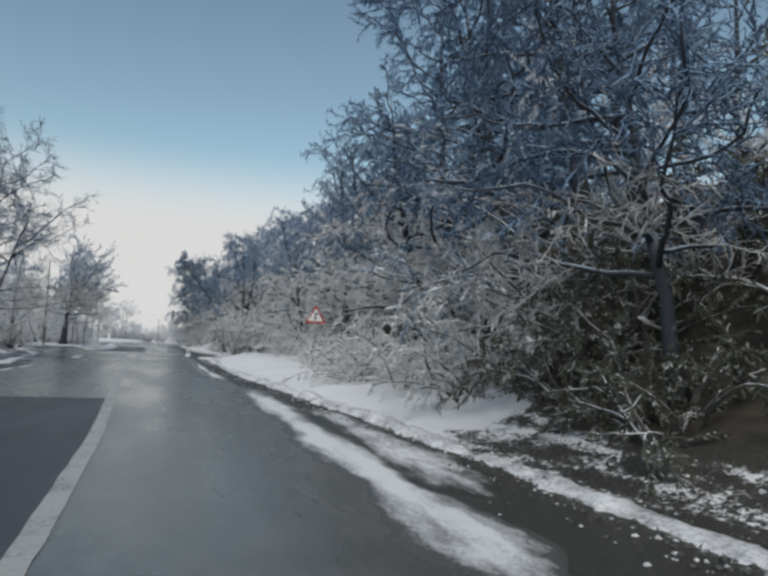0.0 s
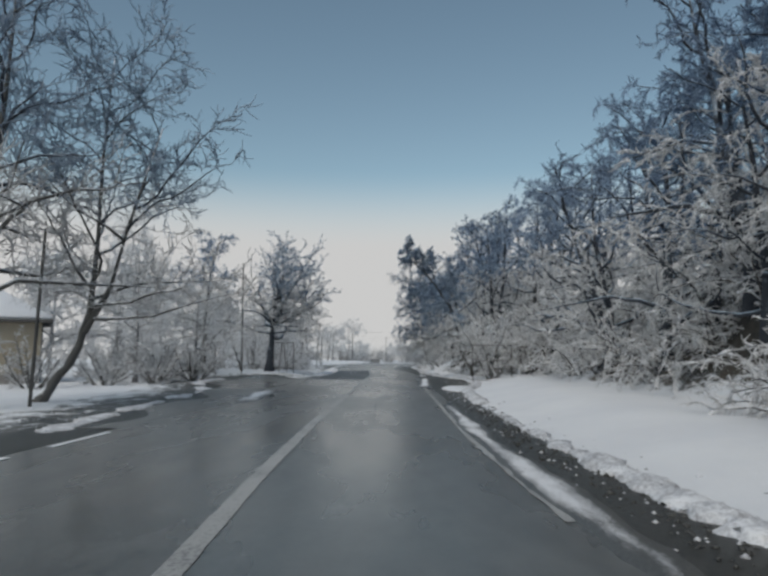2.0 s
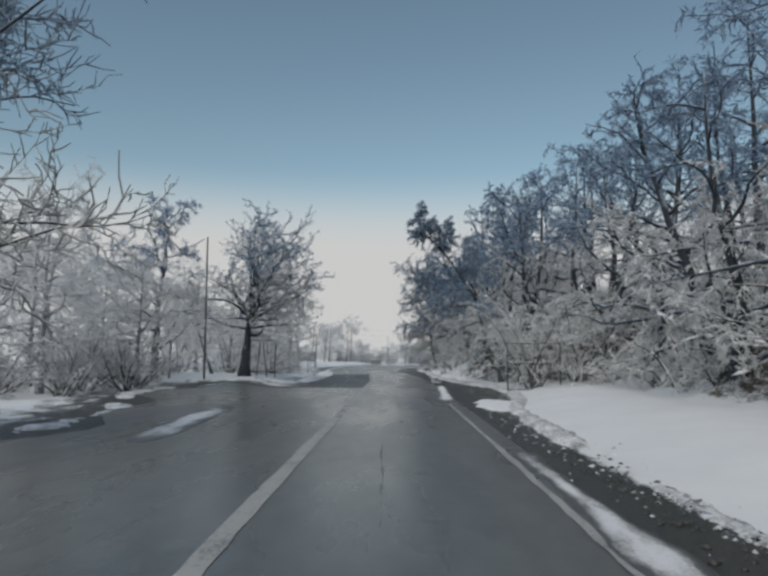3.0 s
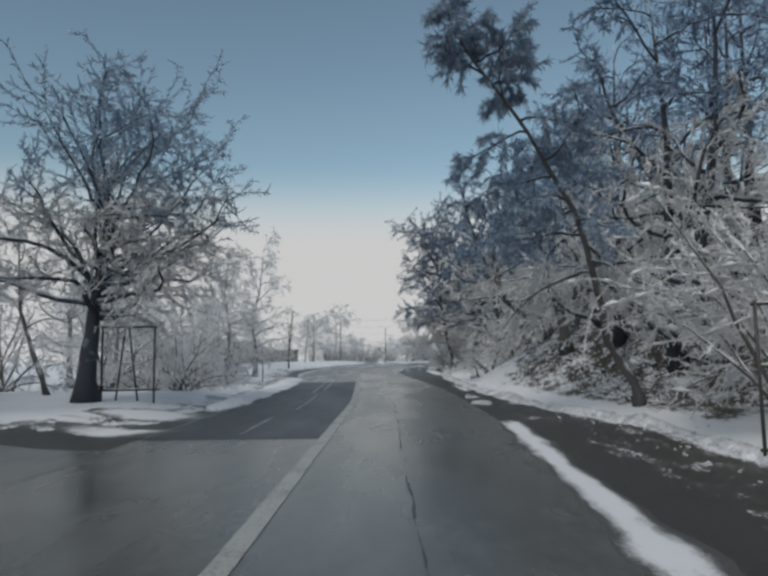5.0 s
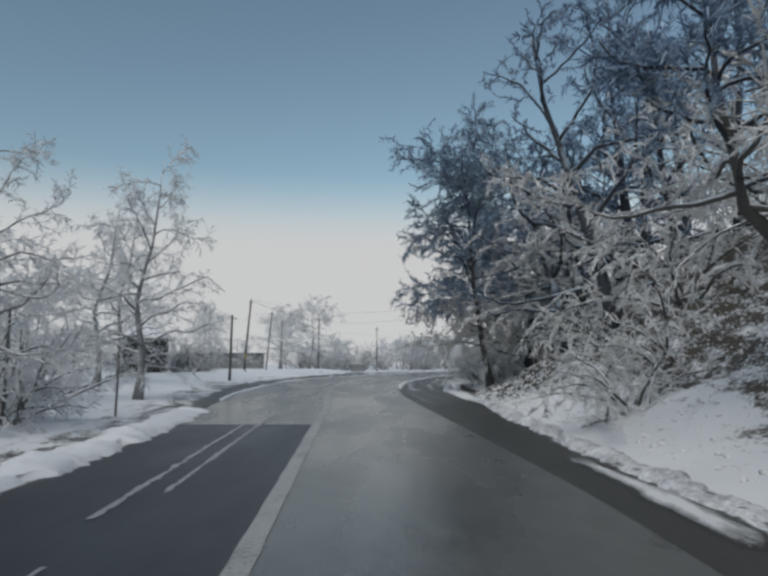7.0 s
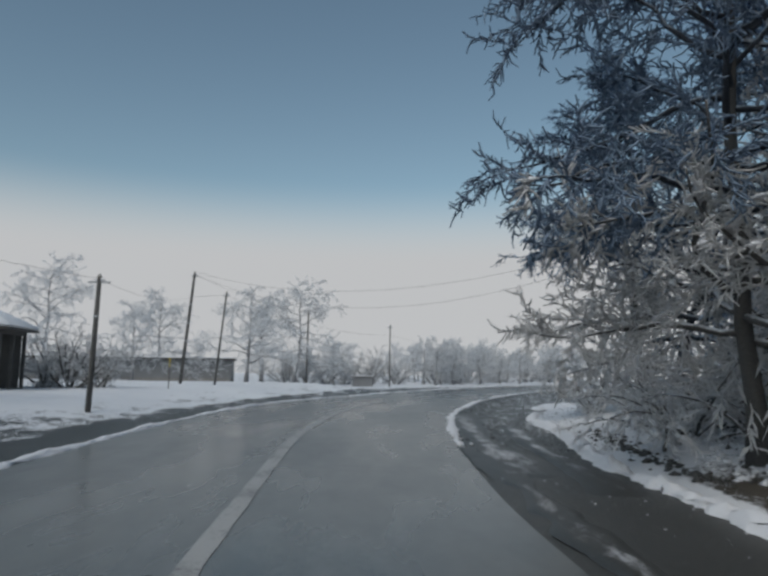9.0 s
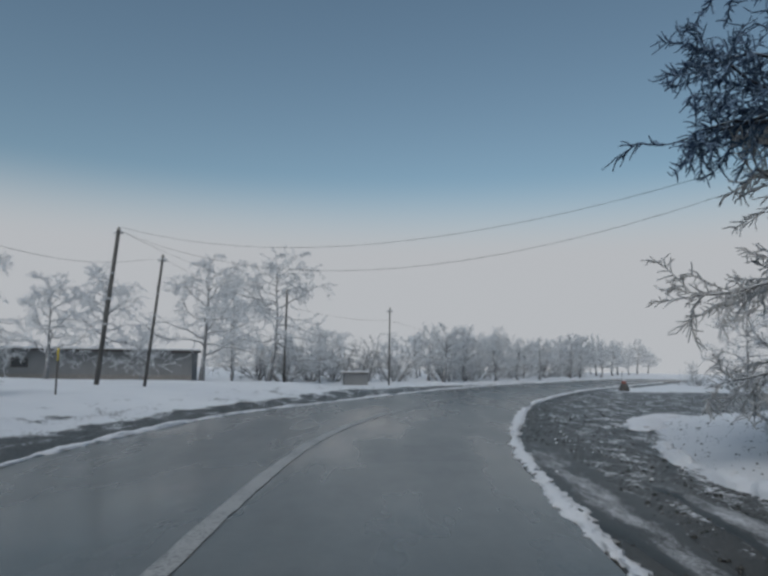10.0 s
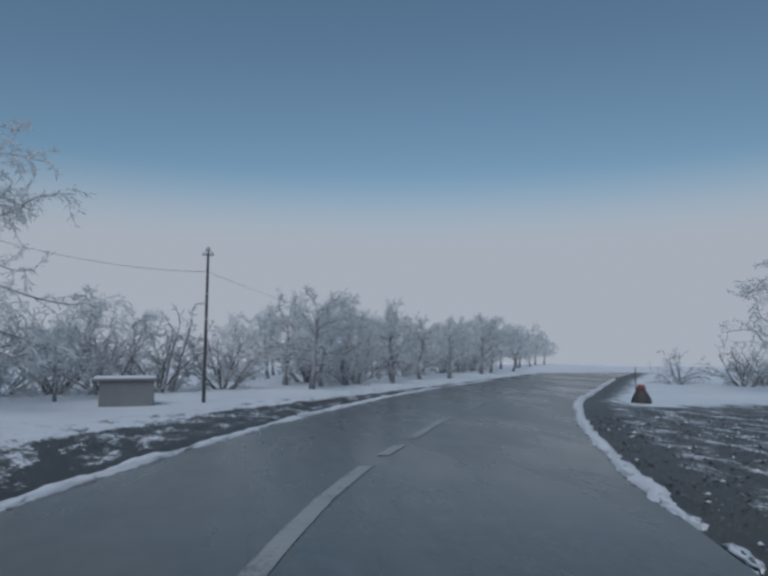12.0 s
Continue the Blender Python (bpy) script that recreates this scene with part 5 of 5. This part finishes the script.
ridge("snow_ridge", 54, 76, lambda y: RIGHT(y) + 0.10, 0.27, 0.035, M_SNOW, "narrow jagged snow edge along the road", 9, 0.25, step=0.07, taper=5.0)
ridge("snow_ridge", 75, 104, lambda y: RIGHT(y) + 0.05, 0.24, 0.05, M_SNOW, "narrow jagged snow edge along the road", 29, 0.05, step=0.08)
smear(51, 64, lambda y: RIGHT(y) + 0.62 - 0.03 * (y - 56), 0.8, 0.58, "thin worn slush beside the lane", 30, mat=M_WORNGRAVEL)
smear(50, 60, lambda y: RIGHT(y) + 1.6, 0.55, 0.5, "thin worn slush on the gravel shoulder", 31, mat=M_WORNGRAVEL)
ridge("snow_ridge", 46, 64, lambda y: SNOWLINE(y) - 0.05, 0.32, 0.13, M_SNOW, "snow pushed up beside the gravel shoulder", 10, 0.05)
ridge("snow_ridge", 46, 104, lambda y: LEFT(y) + 0.0, 0.24, 0.05, M_SNOW, "narrow snow line along the road edge", 11, 0.05)
smear(18.5, 21.0, lambda y: -4.7 + 0.25 * (y - 19.7), 2.2, 1.2, "tongue of snow spread over the road edge", 12, step=0.12, taper=0.8)
smear(16.0, 17.5, lambda y: -4.4 + 0.3 * (y - 16.8), 1.9, 1.1, "tongue of snow spread over the road edge", 17, step=0.12, taper=0.6)
ridge("snow_ridge", 22, 42, lambda y: LEFT(y) - 0.35, 0.9, 0.12, M_SNOW, "soft snow along the road edge", 13, 0.0)
ridge("snow_ridge", -12, 13, lambda y: VERGE(y) + 0.5, 0.7, 0.05, M_SLUSH, "broken slush at the road edge", 14, 0.4)
smear(-4, 4.5, lambda y: LEFT(y) + 0.3 - 0.1 * y, 0.9, 0.8, "patch of slush on the shoulder", 16)
ridge("snow_ridge", 66, 71, lambda y: SNOWLINE(y) - 0.5, 0.9, 0.10, M_SNOW, "lump of snow at the edge of the gravel", 15, 0.1)
ribbon("edge_marking", -24, -14.6, lambda y: LEFT(y) + 0.08, lambda y: LEFT(y) + 0.22, 0.008, M_EDGE, "worn white edge line on the road", "road marking", 0.3, 1, 0.008, seed=3)
ribbon("edge_marking", -13.6, -11.6, lambda y: LEFT(y) + 0.08, lambda y: LEFT(y) + 0.2, 0.008, M_EDGE, "worn white edge line on the road", "road marking", 0.3, 1, 0.008, seed=5)
ribbon("edge_marking", -18, 6, lambda y: RIGHT(y) - 0.45, lambda y: RIGHT(y) - 0.35, 0.008, M_PAINT, "worn white edge line on the road", "road marking", 0.3, 1, 0.01, seed=4)
for y0, y1, dx, w in ((16.4, 19.6, -1.68, 0.05), (21.7, 27.6, -1.42, 0.045), (29.0, 38, -1.66, 0.08), (30.2, 40, -1.3, 0.07)):
    ribbon("snow_streak", y0, y1, lambda y: CENTRE(y) + dx - w / 2, lambda y: CENTRE(y) + dx + w / 2, 0.011, M_GREY, "thin streak of slush left between wheel tracks", "snow", 0.12, 1, 0.016, seed=int(y0))
rng_c = np.random.default_rng(12)
for y0, y1, x0, x1, w in ((-9.0, -3.5, 1.35, 1.25, 0.007), (2.5, 25.0, 1.62, 1.22, 0.009)):
    ys = np.arange(y0, y1, 0.12)
    xs = np.linspace(x0, x1, len(ys)) + np.cumsum(rng_c.normal(0, 0.006, len(ys)))
    ws = w * np.clip(np.repeat(rng_c.normal(0.5, 0.7, len(ys) // 4 + 1), 4)[:len(ys)] + rng_c.normal(0, 0.25, len(ys)), 0.0, 2.0)
    v = [(a + k * b, y, 0.006) for a, y, b in zip(xs, ys, ws) for k in (-1, 1)]
    tagged(new("tar_seam", mesh_of("tar_seam", v, [(2 * i, 2 * i + 1, 2 * i + 3, 2 * i + 2) for i in range(len(ys) - 1)], M_SEAM)), "dark worn seam running along the lane", "crack", kind="structure")
for y, x0, x1 in ((61.2, -0.9, 1.3), (63.0, 0.2, 1.8), (65.8, -0.3, 2.0), (52.0, -0.6, 0.8)):
    xs = np.linspace(x0, x1, 40)
    yy = y + np.cumsum(rng_c.normal(0, 0.028, 40))
    v = [(a, b + s * w, 0.006) for a, b, w in zip(xs, yy, rng_c.uniform(0.001, 0.007, 40)) for s in (-1, 1)]
    tagged(new("tar_seam", mesh_of("tar_seam", v, [(2 * i, 2 * i + 2, 2 * i + 3, 2 * i + 1) for i in range(39)], M_CRACK)), "dark sealed crack across the road", "crack", kind="structure")


def scatter(name, count, seed, spot, size, mat, label):
    """Loose lumps, each an uneven eight-faced stone, joined into one."""
    rng = np.random.default_rng(seed)
    verts, faces = [], []
    shape = np.array(((1, 0, 0), (0, 1, 0), (-1, 0, 0), (0, -1, 0), (0, 0, 1), (0, 0, -1)), float)
    tri = ((0, 1, 4), (1, 2, 4), (2, 3, 4), (3, 0, 4), (1, 0, 5), (2, 1, 5), (3, 2, 5), (0, 3, 5))
    for k in range(count):
        x, y = spot(rng)
        s = size * min(2.0, rng.lognormal(0, 0.4))
        a = rng.uniform(0, 6.28)
        rot = np.array(((math.cos(a), -math.sin(a), 0), (math.sin(a), math.cos(a), 0), (0, 0, 1)))
        v = (shape * rng.uniform(0.6, 1.25, (6, 1)) * (s, s, s * 0.6)) @ rot.T + (x, y, height_at(x, y) + s * 0.15)
        o = len(verts)
        verts.extend(v)
        faces.extend((o + p, o + q, o + r) for p, q, r in tri)
    ob = new(name, mesh_of(name, verts, faces, mat, True))
    tagged(ob, label, "debris", "", "stuff")


def verge_spot(y0, y1, a, b):
    def f(rng):
        y = rng.uniform(y0, y1)
        return float(SNOWLINE(y)) + rng.normal(a, b), y
    return f


def slope_spot(y0, y1, a, b):
    def f(rng):
        y = rng.uniform(y0, y1)
        return float(FOOT(y)) + rng.uniform(a, b), y
    return f


def layby_spot(rng):
    y = rng.uniform(54, 84)
    return float(RIGHT(y)) + rng.uniform(0.2, 8) * rng.random() + 0.3, y


scatter("verge_stones", 1300, 1, verge_spot(-42, -4, -0.3, 0.24), 0.03, M_STONE, "dark stones and clods along the verge")
scatter("verge_rubble", 1000, 9, verge_spot(-43, -34, 0.75, 0.4), 0.024, M_STONE, "dark clods and stones mixed with snow at the foot of the bank")
scatter("earth_clods", 160, 8, verge_spot(50, 57.5, 0.75, 0.13), 0.055, M_STONE, "dark earth showing in the ditch behind the snow")
scatter("snow_clods", 900, 2, verge_spot(-42, 20, -0.2, 0.45), 0.026, M_SLUSH, "clods of dirty snow along the verge")
scatter("snow_clods", 420, 3, verge_spot(40, 72, -0.5, 0.6), 0.013, M_SLUSH, "clods of dirty snow on the gravel shoulder")
scatter("layby_stones", 2200, 4, layby_spot, 0.02, M_STONE, "loose stones on the gravel lay-by")
scatter("layby_grit", 3000, 10, layby_spot, 0.011, M_GREY, "pale grit and ice crumbs on the gravel lay-by")
scatter("snow_clods", 160, 5, layby_spot, 0.03, M_SNOW, "small lumps of snow on the gravel lay-by")
scatter("bank_litter", 900, 6, slope_spot(20, 31, 0.9, 3.8), 0.045, M_STONE, "dark stones and leaf litter on the steep bank")
scatter("bank_litter", 1100, 16, slope_spot(44, 60, -0.1, 3.6), 0.045, M_STONE, "dark stones and leaf litter on the steep bank")
scatter("bank_snow", 2200, 17, slope_spot(42, 57, -0.5, 4.0), 0.06, M_SNOW, "small cushions of snow on the steep bank")
scatter("bank_snow", 3000, 7, slope_spot(15, 46, -0.2, 4.5), 0.045, M_SNOW, "small cushions of snow on the steep bank")
